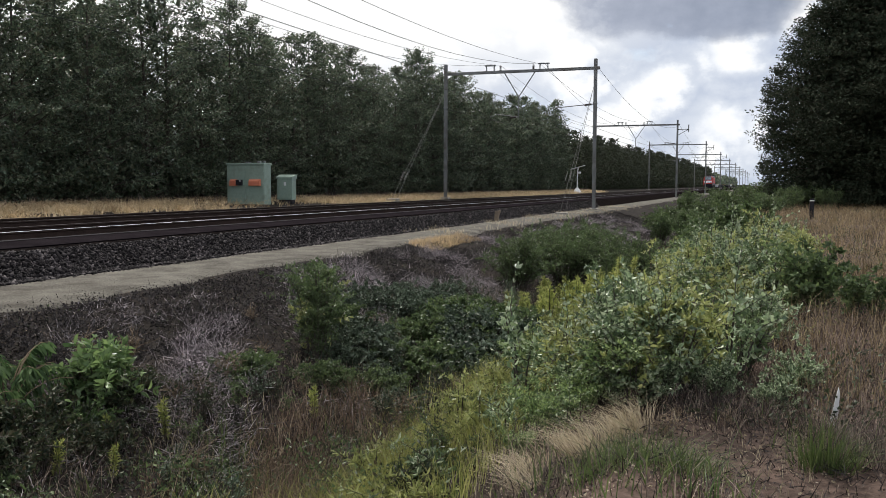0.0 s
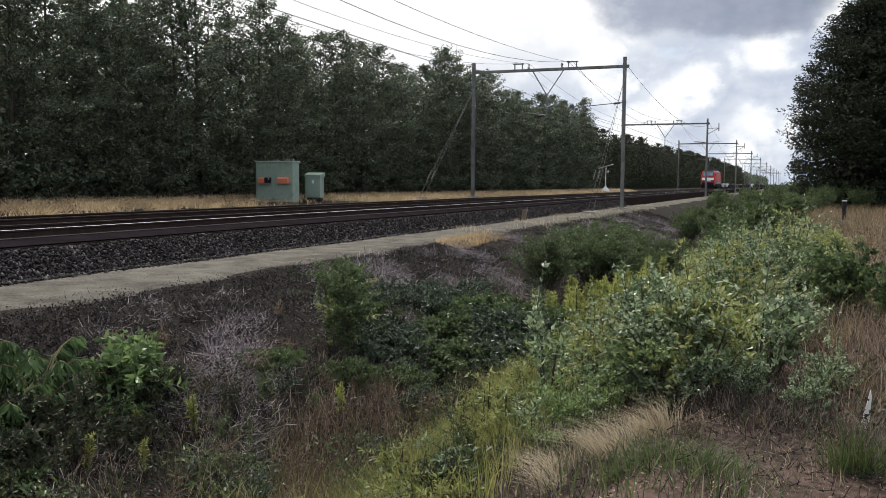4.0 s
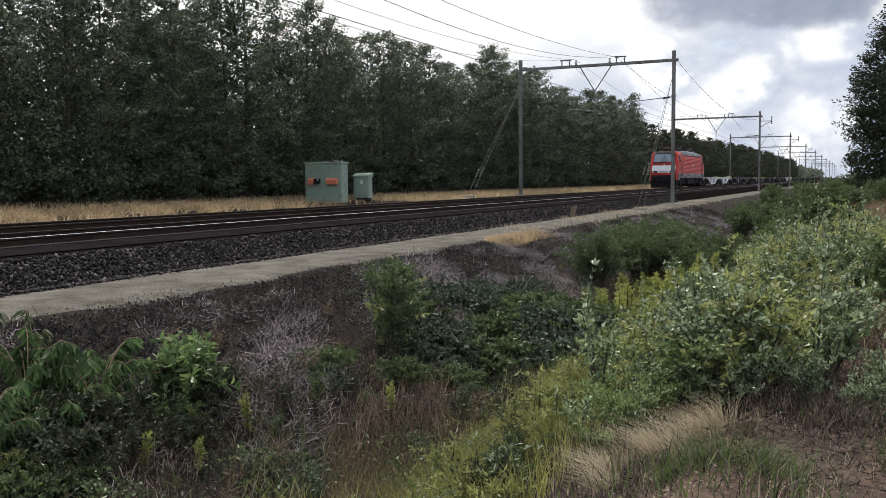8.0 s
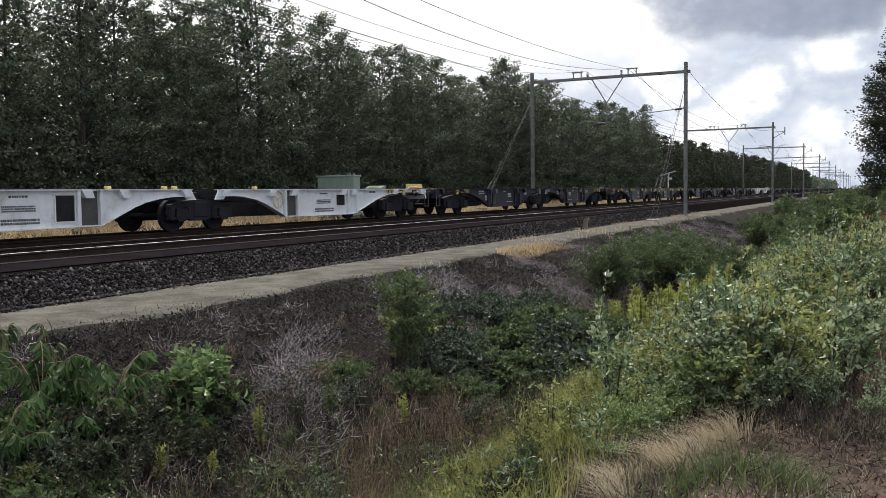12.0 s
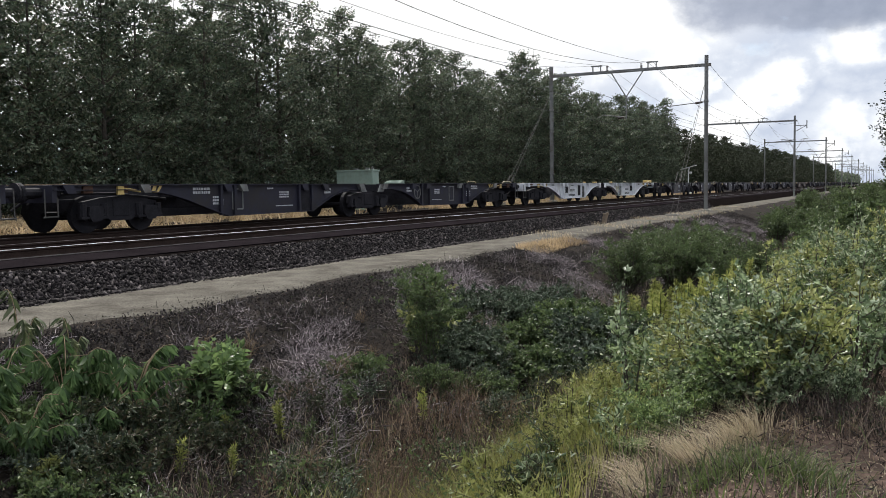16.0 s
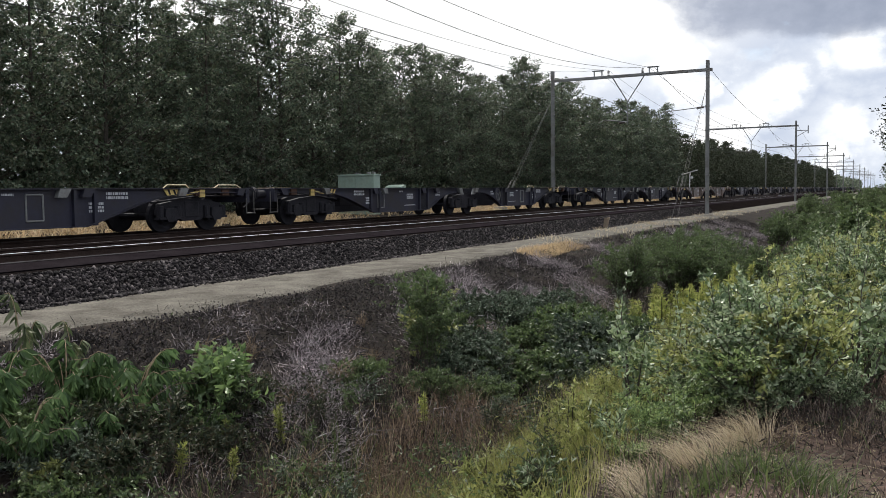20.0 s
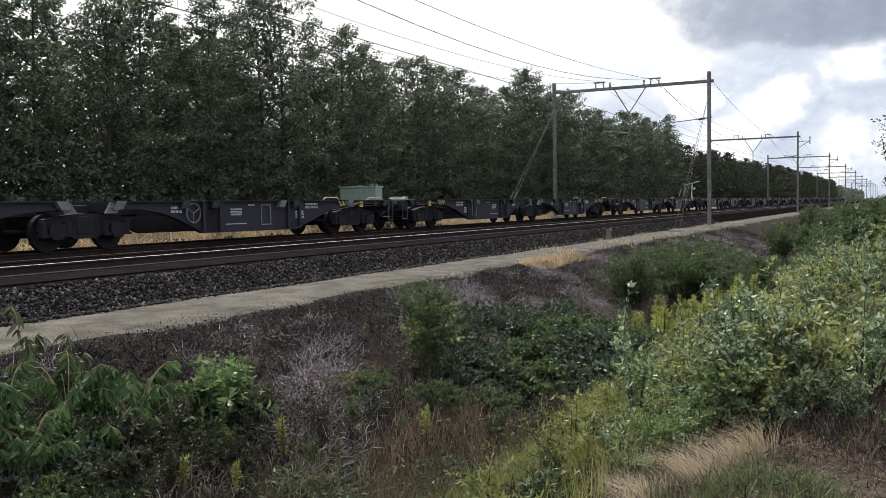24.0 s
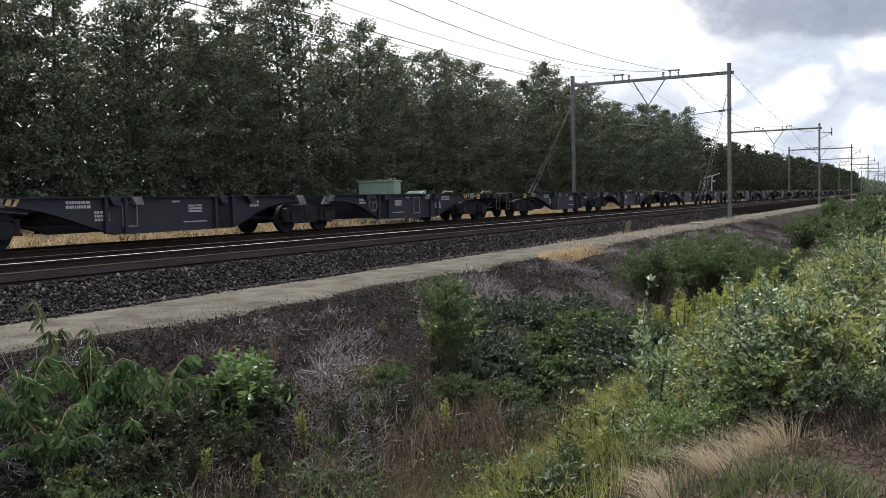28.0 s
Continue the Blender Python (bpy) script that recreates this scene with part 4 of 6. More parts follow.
    for x in (-1, 1):
        front(1.66, 1.896, x * 0.99 - 0.28, x * 0.99 + 0.28, 0.01, M_BLACK, "lamp_recess")
        for u, r, m, nm in ((1.12, 0.085, lit, "headlight"), (0.88, 0.075, M_GLASS, "marker_lamp")):
            lp = part(nm, Geo().rod((x * u, 0.54, 1.77), (x * u, 0.52, 1.77), r, r, 14), M_STEEL, e)
            part("lens", Geo().rod((x * u, 0.52, 1.77), (x * u, 0.512, 1.77), r * 0.7, r * 0.6, 14), m, lp)
    tl = part("top_lamp", Geo().rod((0, 0.55 + nose(2.54) - 0.0, 2.54), (0, 0.55 + nose(2.54) - 0.05, 2.54), 0.1, 0.1, 14), M_CREAM_EMBLEM, e, "small round lamp under the windscreen")
    part("lens", Geo().rod((0, 0.55 + nose(2.54) - 0.05, 2.54), (0, 0.55 + nose(2.54) - 0.056, 2.54), 0.06, 0.05, 12), M_GLASS, tl)
    for x in (-0.95, -0.35, 0.35, 0.95):
        front(2.66, 2.71, x - 0.18, x + 0.18, 0.02, M_BLACK, "grab_bar")
    for x in (-0.42, 0.42):
        front(2.46, 2.58, x - 0.06, x + 0.06, 0.05, M_BLACK, "wiper_motor")
    # emblem and small lettering as bars
    em = Geo()
    for x in (1.552,):
        for y0, y1, z0, z1 in ((10.0, 10.6, 2.74, 2.77), (10.0, 10.6, 2.34, 2.37), (10.0, 10.03, 2.37, 2.74), (10.57, 10.6, 2.37, 2.74), (10.1, 10.27, 2.44, 2.67), (10.34, 10.5, 2.44, 2.67)):
            em.box(x, x + 0.004, y0, y1, z0, z1)
    part("emblem", em, M_CREAM_EMBLEM, e, "white outlined square emblem")
    t = Geo()
    for y, z, w, h, r in ((8.8, 1.42, 2.2, 0.1, 1), (4.9, 1.45, 0.9, 0.07, 2), (5.9, 1.38, 0.4, 0.04, 1), (12.6, 1.5, 0.6, 0.06, 3), (14.3, 1.48, 0.7, 0.07, 2), (15.2, 1.45, 1.0, 0.07, 2), (2.6, 1.3, 0.4, 0.08, 1), (6.8, 1.18, 0.25, 0.1, 1), (8.0, 1.18, 0.6, 0.1, 1), (9.9, 1.18, 0.4, 0.1, 1), (13.0, 1.18, 0.2, 0.1, 1)):
        bars(t, 1.502, y, z, w, h, r, rng)
    tagged(part("lettering", t, M_LETTER, e, "small white lettering as bars"), kind="stuff")
    d2 = Geo()
    x = 1.512
    for a in ((2.28, 2.4, 1.84, 1.87), (2.28, 2.4, 1.73, 1.76), (2.28, 2.4, 1.62, 1.65), (2.37, 2.4, 1.75, 1.86), (2.28, 2.31, 1.64, 1.75)):
        d2.box(x, x + 0.004, *a)
    part("cab_number", d2, M_WHITEPAINT, e, "white cab digit")
    plate = part("white_plate", Geo().box(1.502, 1.512, 17.75, 18.45, 1.68, 1.84), M_WHITEPAINT, e, "small white plate on the rear cab")
    part("plate_mark", Geo().box(1.512, 1.516, 17.79, 17.92, 1.71, 1.81), M_INKBLUE, plate)
    # bogies
    for c in (4.82, 14.76):
        bg = part("bogie", Geo().box(-1.12, 1.12, c - 2.4, c + 2.4, 0.55, 0.8, 0.03).box(0.95, 1.2, c - 2.2, c + 2.2, 0.5, 0.95, 0.03).box(-1.2, -0.95, c - 2.2, c + 2.2, 0.5, 0.95, 0.03), M_BLACK, e)
        for a in (-1.45, 1.45):
            for sx in (-1, 1):
                wl = part("wheel", Geo().rod((sx * 0.7, c + a, 0.625), (sx * 0.83, c + a, 0.625), 0.625, 0.625, 28), M_BLACK, bg)
                part("wheel_rim", Geo().rod((sx * 0.83, c + a, 0.625), (sx * 0.845, c + a, 0.625), 0.6, 0.58, 28), M_BLACK, wl)
                part("axle_box", Geo().box(min(sx * 1.0, sx * 1.3), max(sx * 1.0, sx * 1.3), c + a - 0.22, c + a + 0.22, 0.42, 0.82, 0.04), M_BLACK, bg)
        part("brake_gear", Geo().box(-0.65, 0.65, c - 2.3, c + 2.3, 0.28, 0.9, 0.03).box(0.9, 1.12, c - 0.75, c + 0.75, 0.34, 0.9, 0.03).box(0.9, 1.1, c - 2.35, c - 2.15, 0.25, 0.8, 0.02).box(0.9, 1.1, c + 2.15, c + 2.35, 0.25, 0.8, 0.02), M_BLACK, bg)
        for a in (-0.6, 0.6):
            part("spring", Geo().rod((1.1, c + a, 0.6), (1.1, c + a, 1.05), 0.13, 0.13, 10), M_BLACK, bg)
        part("damper", Geo().rod((1.28, c - 0.4, 0.88), (1.28, c + 0.5, 0.78), 0.035), M_DARKSTEEL, bg)
    part("underframe", Geo().box(-1.3, 1.3, 7.4, 12.2, 0.38, 1.07, 0.04).box(-1.15, 1.15, 1.5, 18.1, 0.95, 1.07), M_BLACK, e)
    for y in (7.6, 9.0, 10.4):
        part("equipment_box", Geo().box(0.95, 1.4, y, y + 1.15, 0.42, 0.98, 0.03), M_BLACK, e)
    return e


def wagon_paint(name, a, b, dirt, amount):
    return surface(name, a, b, 0.6, scale=0.9, fine=8, bump=0.03, dirt=dirt, dirt_scale=1.3, dirt_at=amount)


M_WWHITE = wagon_paint("wagon_white", (0.66, 0.68, 0.71), (0.8, 0.82, 0.85), (0.32, 0.28, 0.25), (0.55, 0.85))
M_WBLUE = wagon_paint("wagon_dark_blue", (0.0125, 0.0125, 0.0245), (0.021, 0.021, 0.041), (0.021, 0.0185, 0.0205), (0.45, 0.7))
M_WGREY = wagon_paint("wagon_slate_grey", (0.035, 0.042, 0.047), (0.055, 0.064, 0.07), (0.03, 0.027, 0.025), (0.5, 0.75))
M_WTAUPE = wagon_paint("wagon_taupe", (0.13, 0.095, 0.082), (0.2, 0.15, 0.13), (0.05, 0.038, 0.032), (0.48, 0.75))
M_RUSTY = surface("rusty_steel", (0.045, 0.024, 0.016), (0.12, 0.06, 0.038), 0.85, scale=4, fine=25, bump=0.2)
M_YELLOW_PAINT = surface("yellow_paint", (0.55, 0.4, 0.12), (0.68, 0.5, 0.2), 0.6, scale=3, fine=20, bump=0.05)
M_CREAM = surface("cream_paint", (0.5, 0.42, 0.26), (0.62, 0.54, 0.36), 0.6, scale=3, fine=20, bump=0.05)
M_INK = plain("faded_ink", (0.07, 0.075, 0.08), 0.7)


def bogie_side(c):
    half = [(0.0, 0.3), (0.34, 0.3), (0.5, 0.4), (0.66, 0.3), (1.14, 0.3), (1.28, 0.5), (1.2, 0.78), (0.6, 0.88), (0.0, 0.92)]
    return [(c + y, z) for y, z in half] + [(c - y, z) for y, z in half[::-1][1:-1]]


def bogie(parent, c):
    b = part("bogie", Geo().slab(bogie_side(c), 0, 0.92, 1.08).slab(bogie_side(c), 0, -1.08, -0.92).box(-1.1, 1.1, c - 0.28, c + 0.28, 0.4, 0.85, 0.03), M_BLACK, parent)
    for a in (-0.9, 0.9):
        for sx in (-1, 1):
            part("wheel", Geo().rod((sx * 0.7, c + a, 0.46), (sx * 0.83, c + a, 0.46), 0.46, 0.46, 22), M_BLACK, b)
            part("axle_box", Geo().slab([(c + a - 0.14, 0.3), (c + a + 0.14, 0.3), (c + a + 0.24, 0.46), (c + a + 0.2, 0.66), (c + a - 0.2, 0.66), (c + a - 0.24, 0.46)], 0, min(sx * 1.0, sx * 1.22), max(sx * 1.0, sx * 1.22)), M_BLACK, b)
        part("spring_cradle", Geo().rod((1.1, c + a - 0.33, 0.42), (1.1, c + a - 0.33, 0.72), 0.1, 0.1, 9).rod((1.1, c + a + 0.33, 0.42), (1.1, c + a + 0.33, 0.72), 0.1, 0.1, 9).box(1.0, 1.2, c + a - 0.44, c + a + 0.44, 0.36, 0.42), M_BLACK, b)
        part("axle", Geo().rod((-0.8, c + a, 0.46), (0.8, c + a, 0.46), 0.08, 0.08, 8), M_BLACK, b)


def build_wagon(paint, tab, label, letters, seed, white):
    """An articulated pair of fish-bellied container flats on three bogies."""
    rng = random.Random(seed)
    w = root("container_wagon", label=label, category="freight wagon", group="wagons of the train")
    L = PITCH
    for h in (0, 1):
        F = (lambda y: y) if h == 0 else (lambda y: L - y)  # y counted from the outer end of each half

        def span(a, b):
            return (F(a), F(b)) if h == 0 else (F(b), F(a))

        for sx in (-1, 1):
            skin = paint if sx > 0 else M_BLACK  # the far side shows its grimy inside
            pts = [(0.62, 1.18), (14.2, 1.18), (14.2, 1.0), (13.4, 0.99), (12.9, 0.94), (12.4, 0.85), (12.0, 0.73), (11.5, 0.53), (10.9, 0.29), (6.7, 0.27), (6.1, 0.43), (5.6, 0.58), (5.0, 0.77), (4.5, 0.89), (4.0, 0.98), (3.5, 1.03), (2.9, 1.06), (0.62, 1.06)]
            o = [(F(y), z) for y, z in pts]
            side = part("side_sill", Geo().slab(o, 0, min(sx * 1.22, sx * 1.24), max(sx * 1.22, sx * 1.24)), skin, w)
            part("top_flange", Geo().box(min(sx * 1.1, sx * 1.36), max(sx * 1.1, sx * 1.36), *span(0.62, 14.2), 1.18, 1.205), skin, side)
            lo = Geo()
            for (a, za), (b, zb) in zip(pts[2:-1], pts[3:]):
                ya, yb = F(a), F(b)
                x0, x1 = min(sx * 1.12, sx * 1.34), max(sx * 1.12, sx * 1.34)
                lo.add([(x0, ya, za), (x1, ya, za), (x1, yb, zb), (x0, yb, zb), (x0, ya, za + 0.02), (x1, ya, za + 0.02), (x1, yb, zb + 0.02), (x0, yb, zb + 0.02)], [(0, 1, 2, 3), (4, 7, 6, 5), (0, 4, 5, 1), (2, 6, 7, 3), (1, 5, 6, 2), (0, 3, 7, 4)])
            part("bottom_flange", lo, skin, side)
            for y in (6.4, 7.0, 10.2, 10.9):
                part("stiffener", Geo().box(min(sx * 1.24, sx * 1.33), max(sx * 1.24, sx * 1.33), *span(y - 0.05, y + 0.05), 0.3, 1.18), skin, side)
            for y in (1.0, 3.4, 6.6, 7.3, 10.4, 11.6, 13.9):
                part("container_lug", Geo().slab([(F(y - 0.16), 1.2), (F(y + 0.16), 1.2), (F(y + 0.24), 0.99), (F(y - 0.02), 0.99)], 0, min(sx * 1.25, sx * 1.38), max(sx * 1.25, sx * 1.38)), (tab if y in (3.4, 7.3, 13.9) or tab is M_YELLOW_PAINT else paint) if sx > 0 else M_BLACK, side)
        for q0, q1, q2 in ((0.62, 0.9, 0.95), (13.9, 14.2, 0.95), (5.0, 5.2, 0.85), (8.6, 8.8, 0.6), (12.2, 12.4, 0.8)):
            part("cross_member", Geo().box(-1.215, 1.215, *span(q0, q1), q2, 1.17), M_BLACK, w)
        part("centre_sill", Geo().box(-0.3, 0.3, *span(0.92, 13.88), 0.85, 1.15), M_BLACK, w)
        part("recess_panel", Geo().box(1.241, 1.252, *span(10.27, 10.83), 0.32, 1.16), M_DARKSTEEL if white else M_BLACK, w, "grimy recessed panel")
        if white:
            for y in (11.3, 13.3, 13.7) if h == 0 else (12.3,):
                part("spigot", Geo().box(1.05, 1.2, *span(y - 0.06, y + 0.06), 1.205, 1.29, 0.02), M_YELLOW_PAINT, w, "yellow container spigot")
        bogie(w, F(2.85))
        part("brake_gear", Geo().box(-0.7, 0.7, *span(5.2, 6.4), 0.55, 0.95, 0.03), M_BLACK, w)
        part("air_tank", Geo().rod((0.9, F(7.6), 0.62), (0.9, F(9.9), 0.62), 0.16, 0.16, 10), M_BLACK, w)
        if h == 1:
            c = F(11.3)
            rim, m, k = Geo(), 18, 6
            ring = [(1.3 + 0.022 * math.cos(2 * math.pi * q / k), c + (0.27 + 0.022 * math.sin(2 * math.pi * q / k)) * math.cos(2 * math.pi * p / m), 0.86 + (0.27 + 0.022 * math.sin(2 * math.pi * q / k)) * math.sin(2 * math.pi * p / m)) for p in range(m) for q in range(k)]
            rim.add(ring, [(p * k + q, p * k + (q + 1) % k, (p + 1) % m * k + (q + 1) % k, (p + 1) % m * k + q) for p in range(m) for q in range(k)])
            bw = part("brake_wheel", rim, M_CREAM if white else M_STEEL, w, "hand brake wheel")
            for q in range(3):
                a = 2 * math.pi * q / 3 + 0.5
                part("spoke", Geo().rod((1.3, c, 0.86), (1.3, c + 0.27 * math.cos(a), 0.86 + 0.27 * math.sin(a)), 0.016, 0.016, 5), M_CREAM if white else M_STEEL, bw)
            if white:
                part("equipment_box", Geo().box(0.55, 1.15, *span(0.66, 1.04), 1.227, 1.42, 0.02), M_YELLOW_PAINT, w, "yellow equipment box on the deck")
        # end: buffers, steps, rails
        for x in (-0.875, 0.875):
            bf = part("buffer", Geo().rod((x, F(0.62), 1.02), (x, F(0.08), 1.02), 0.12, 0.12, 10), M_BLACK, w)
            part("buffer_plate", Geo().rod((x, F(0.08), 1.02), (x, F(0.01), 1.02), 0.24, 0.22, 12), M_BLACK, bf)
        part("headstock", Geo().box(-1.3, 1.3, *span(0.6, 0.75), 0.78, 1.19, 0.01), paint, w)
        part("shunter_step", Geo().line([(1.3, F(0.75), 0.9), (1.3, F(0.75), 0.45), (1.3, F(0.35), 0.45)], 0.02).line([(1.3, F(0.4), 1.1), (1.3, F(0.4), 0.45)], 0.016), M_DARKSTEEL, w)
        if h == 1:
            for x, z in ((1.1, 1.3), (-0.9, 1.34)):
                part("hand_rail", Geo().line([(x, F(0.75), 1.2), (x, F(0.95), z), (x, F(1.75), z), (x, F(1.95), 1.2)], 0.015), M_CREAM, w, "cream tubular end rail")
        part("deck_plate", Geo().box(-1.0, 1.0, *span(0.7, 1.9), 1.2, 1.225, 0.005), M_STALK, w, "worn brown end plate")
        flag = part("lever_flag", Geo().slab([(F(3.35), 1.17), (F(4.1), 1.17), (F(3.95), 0.98), (F(3.6), 1.0)], 0, 1.27, 1.29), M_YELLOW_PAINT, w, "yellow warning plate with black stripes")
        for k in range(3):
            part("stripe", Geo().slab([(F(3.5 + 0.2 * k), 1.165), (F(3.58 + 0.2 * k), 1.165), (F(3.5 + 0.2 * k), 1.03), (F(3.44 + 0.2 * k), 1.03)], 0, 1.29, 1.294), M_BLACK, flag)
        for y in (1.5, 2.6):
            part("sill_pocket", Geo().box(1.2, 1.3, *span(y, y + 0.3), 0.99, 1.17, 0.01), M_RUSTY, w, "rust-stained pocket")
        part("brake_pipe", Geo().line([(1.1, F(4.4), 0.82), (1.1, F(2.6), 0.98), (1.1, F(1.0), 0.98), (0.6, F(0.5), 0.9), (0.45, F(0.15), 0.6)], 0.03), M_BLACK, w)
        part("end_lever", Geo().rod((1.27, F(2.7), 1.12), (1.3, F(3.3), 1.02), 0.03).box(1.26, 1.32, *span(2.55, 2.75), 0.95, 1.16), M_YELLOW_PAINT, w, "yellow brake lever")
        t = Geo()
        for y, z, wd, hh, r in letters:
            bars(t, 1.243, F(y) if h == 0 else F(y) - wd, z, wd, hh, r, rng)
        tagged(part("lettering", t, M_INK if white else M_LETTER, w, "small stencilled lettering as bars"), kind="stuff")
        if not white:
            e0, e1 = (7.4, 6.95) if h == 0 else (8.3, 7.85)
            bx = Geo().line([(1.25, F(e0), 0.46), (1.25, F(e0), 1.06), (1.25, F(e1), 1.06), (1.25, F(e1), 0.46), (1.25, F(e0), 0.46)], 0.022)
            part("document_frame", bx, M_STEEL, w)
        else:
            if h == 0:
                dp = part("document_panel", Geo().box(1.24, 1.262, *span(9.55, 10.1), 0.44, 1.06, 0.006), M_BLACK, w, "black inspection panel")
                part("panel_frame", Geo().line([(1.265, F(9.53), 0.42), (1.265, F(9.53), 1.08), (1.265, F(10.12), 1.08), (1.265, F(10.12), 0.42), (1.265, F(9.53), 0.42)], 0.02, 4), M_WHITEPAINT, dp, "white painted frame")
            part("document_box", Geo().box(1.24, 1.27, *span(7.2, 7.7), 0.62, 1.0), M_BLACK, w)
    bogie(w, L / 2)
    part("joint", Geo().box(-0.5, 0.5, L / 2 - 0.9, L / 2 + 0.9, 0.78, 1.12, 0.03), M_BLACK, w)
    for s in (-1, 1):
        part("joint_post", Geo().slab([(L / 2 + s * 0.62, 1.2), (L / 2 + s * 1.0, 1.2), (L / 2 + s * 0.78, 0.9), (L / 2 + s * 0.42, 0.9)], 0, 1.25, 1.31), paint if white else M_STEEL, w)
    return w


LETTERS_W = [(4.9, 1.05, 0.45, 0.07, 1), (8.1, 0.8, 0.9, 0.035, 3), (8.3, 1.02, 0.5, 0.05, 1), (7.9, 0.48, 1.2, 0.05, 2)]
LETTERS_D = [(11.7, 0.98, 0.4, 0.07, 2), (5.3, 1.04, 0.7, 0.07, 2), (9.2, 0.92, 0.5, 0.05, 3), (6.1, 0.8, 0.45, 0.06, 3), (9.0, 0.5, 0.9, 0.03, 1), (8.6, 1.04, 0.3, 0.05, 1)]


def build_train():
    loco = build_loco()
    white = build_wagon(M_WWHITE, M_WWHITE, "dirty white articulated container wagon, empty, with black lettering", LETTERS_W, 1, True)
    dark = build_wagon(M_WBLUE, M_STEEL, "empty dark blue articulated container wagon with grime", LETTERS_D, 2, False)
    slate = build_wagon(M_WGREY, M_YELLOW_PAINT, "empty slate grey articulated container wagon with yellow lugs", LETTERS_D, 3, False)
    taupe = build_wagon(M_WTAUPE, M_STEEL, "empty faded brown articulated container wagon, rust stained", LETTERS_D, 4, False)
    order = {0: white, 1: dark, 2: slate, 5: white, 10: taupe}
    used = set()
    train = [(loco, LOCO_AT)]
    for k in range(24):
        src = order.get(k, dark)
        if src.name in used:
            ob = copy_thing(src, pose(0, 0, 0))
        else:
            used.add(src.name)
            ob = src
        train.append((ob, WAGON_AT + PITCH * k))
    return train


TRAIN = build_train()


def motions():
    for ob, at in TRAIN:
        rows = [(t, pose(FAR, at - SPEED * (t - 10.5), 0)) for t in (0, 7, 14, 21, 28)]
        walk(ob, rows)


# ---- trees ----
def tree_parts(seed, height, width, limbs, sprays, per, leaf, radius, mat=None, low=0.03, widest=0.32, taper=0.85, ragged=(0.6, 1.25), core=250, core_leaf=0.36, core_reach=0.5, climb=1.0, low_wide=0.78, outer=1.0):
    """Trunk with rising limbs; each limb carries flat sprays of leaves, with gaps between them."""
    rng = np.random.default_rng(seed)
    g = Geo()
    lean = rng.normal(0, 0.22, 2)
    trunk = [np.array([lean[0] * f * f, lean[1] * f * f, height * 0.96 * f]) for f in np.linspace(0, 1, 7)]
    tz, tx, ty = [[p[j] for p in trunk] for j in (2, 0, 1)]
    r0 = 0.013 * height
    for i in range(6):
        g.rod(trunk[i], trunk[i + 1], r0 * (1 - i / 6.3), r0 * (1 - (i + 1) / 6.3), 7, False)

    def profile(f):
        return np.where(f < widest, low_wide + (1 - low_wide) * f / widest, (np.maximum(1.0 - f, 0.0) / (1.0 - widest)) ** taper)

    C, R, O = [], [], []
    for k in range(limbs):
        f = low + (0.98 - low) * ((k + rng.random()) / limbs)
        reach = width * 0.5 * max(0.06, float(profile(np.array(f)))) * rng.uniform(*ragged)
        a = k * 2.4 + rng.normal(0, 0.4)
        out = np.array([math.cos(a), math.sin(a), 0.0])
        rise = reach * (0.18 + 0.75 * f) * climb
        z = max(0.3, height * f - 0.6 * rise)
        base = np.array([np.interp(z, tz, tx), np.interp(z, tz, ty), min(z, tz[-1])])
        tip = base + out * reach + np.array([0, 0, rise])
        mid = (base + tip) / 2 + np.array([0, 0, 0.08 * reach])
        g.rod(base, mid, r0 * 0.3 * (1.1 - f), r0 * 0.18 * (1.1 - f), 5, False).rod(mid, tip, r0 * 0.18 * (1.1 - f), 0.01, 5, False)
        m = max(2, int(round(sprays * (0.35 + 0.65 * reach / (width * 0.5)) * rng.uniform(0.7, 1.3))))
        side = np.array([-out[1], out[0], 0.0])
        for q in 1.04 - 0.74 * rng.random(m) ** outer:
            c = base + (tip - base) * q + side * rng.normal(0, 0.16 + 0.16 * reach * q) + np.array([0, 0, rng.normal(0, 0.16)])
            C.append(c)
            R.append(radius * rng.uniform(0.55, 1.3))
            O.append(out * rng.uniform(0.3, 1.0) + side * rng.normal(0, 0.5))
    for k in range(7):
        C.append(trunk[-1] + np.array([rng.normal(0, 0.14), rng.normal(0, 0.14), 0.04 * height * (k / 6) - 0.25]))
        R.append(radius * 0.5)
        O.append(np.array([0, 0, 0.3]))
    C, R, O = np.array(C), np.array(R), np.array(O)
    n = len(C) * per
    c, r, o = np.repeat(C, per, 0), np.repeat(R, per)[:, None], np.repeat(O, per, 0)
    off = unit(rng.normal(size=(n, 3))) * rng.random((n, 1)) ** 0.4 * np.array([1, 1, 0.42]) * r
    off[:, 2] += 0.25 * np.sum(off[:, :2] * o[:, :2], axis=1)
    p = c + off
    p[:, 2] = np.maximum(p[:, 2], 0.02)
    d = unit(off + 1e-6) * 0.8 + o * 0.5 + rng.normal(0, 0.4, (n, 3)) + np.array([0, 0, -0.12])
    size = leaf * rng.uniform(0.6, 1.25, n)
    sets = [leaf_array(p, d, size, size * 0.6, rng, level=0.9)]
    # the dim inner leaves close the crown
    fr = low + 0.02 + (0.86 - low) * rng.random(core) ** 0.9
    ang = rng.uniform(0, 2 * np.pi, core)
    rad = width * 0.5 * core_reach * profile(fr) * rng.random(core) ** 0.5
    q = np.stack([np.cos(ang) * rad, np.sin(ang) * rad, height * fr], 1)
    sets.append(leaf_array(q, rng.normal(size=(core, 3)), core_leaf, core_leaf * 0.7, rng))
    v, f = joined(sets)
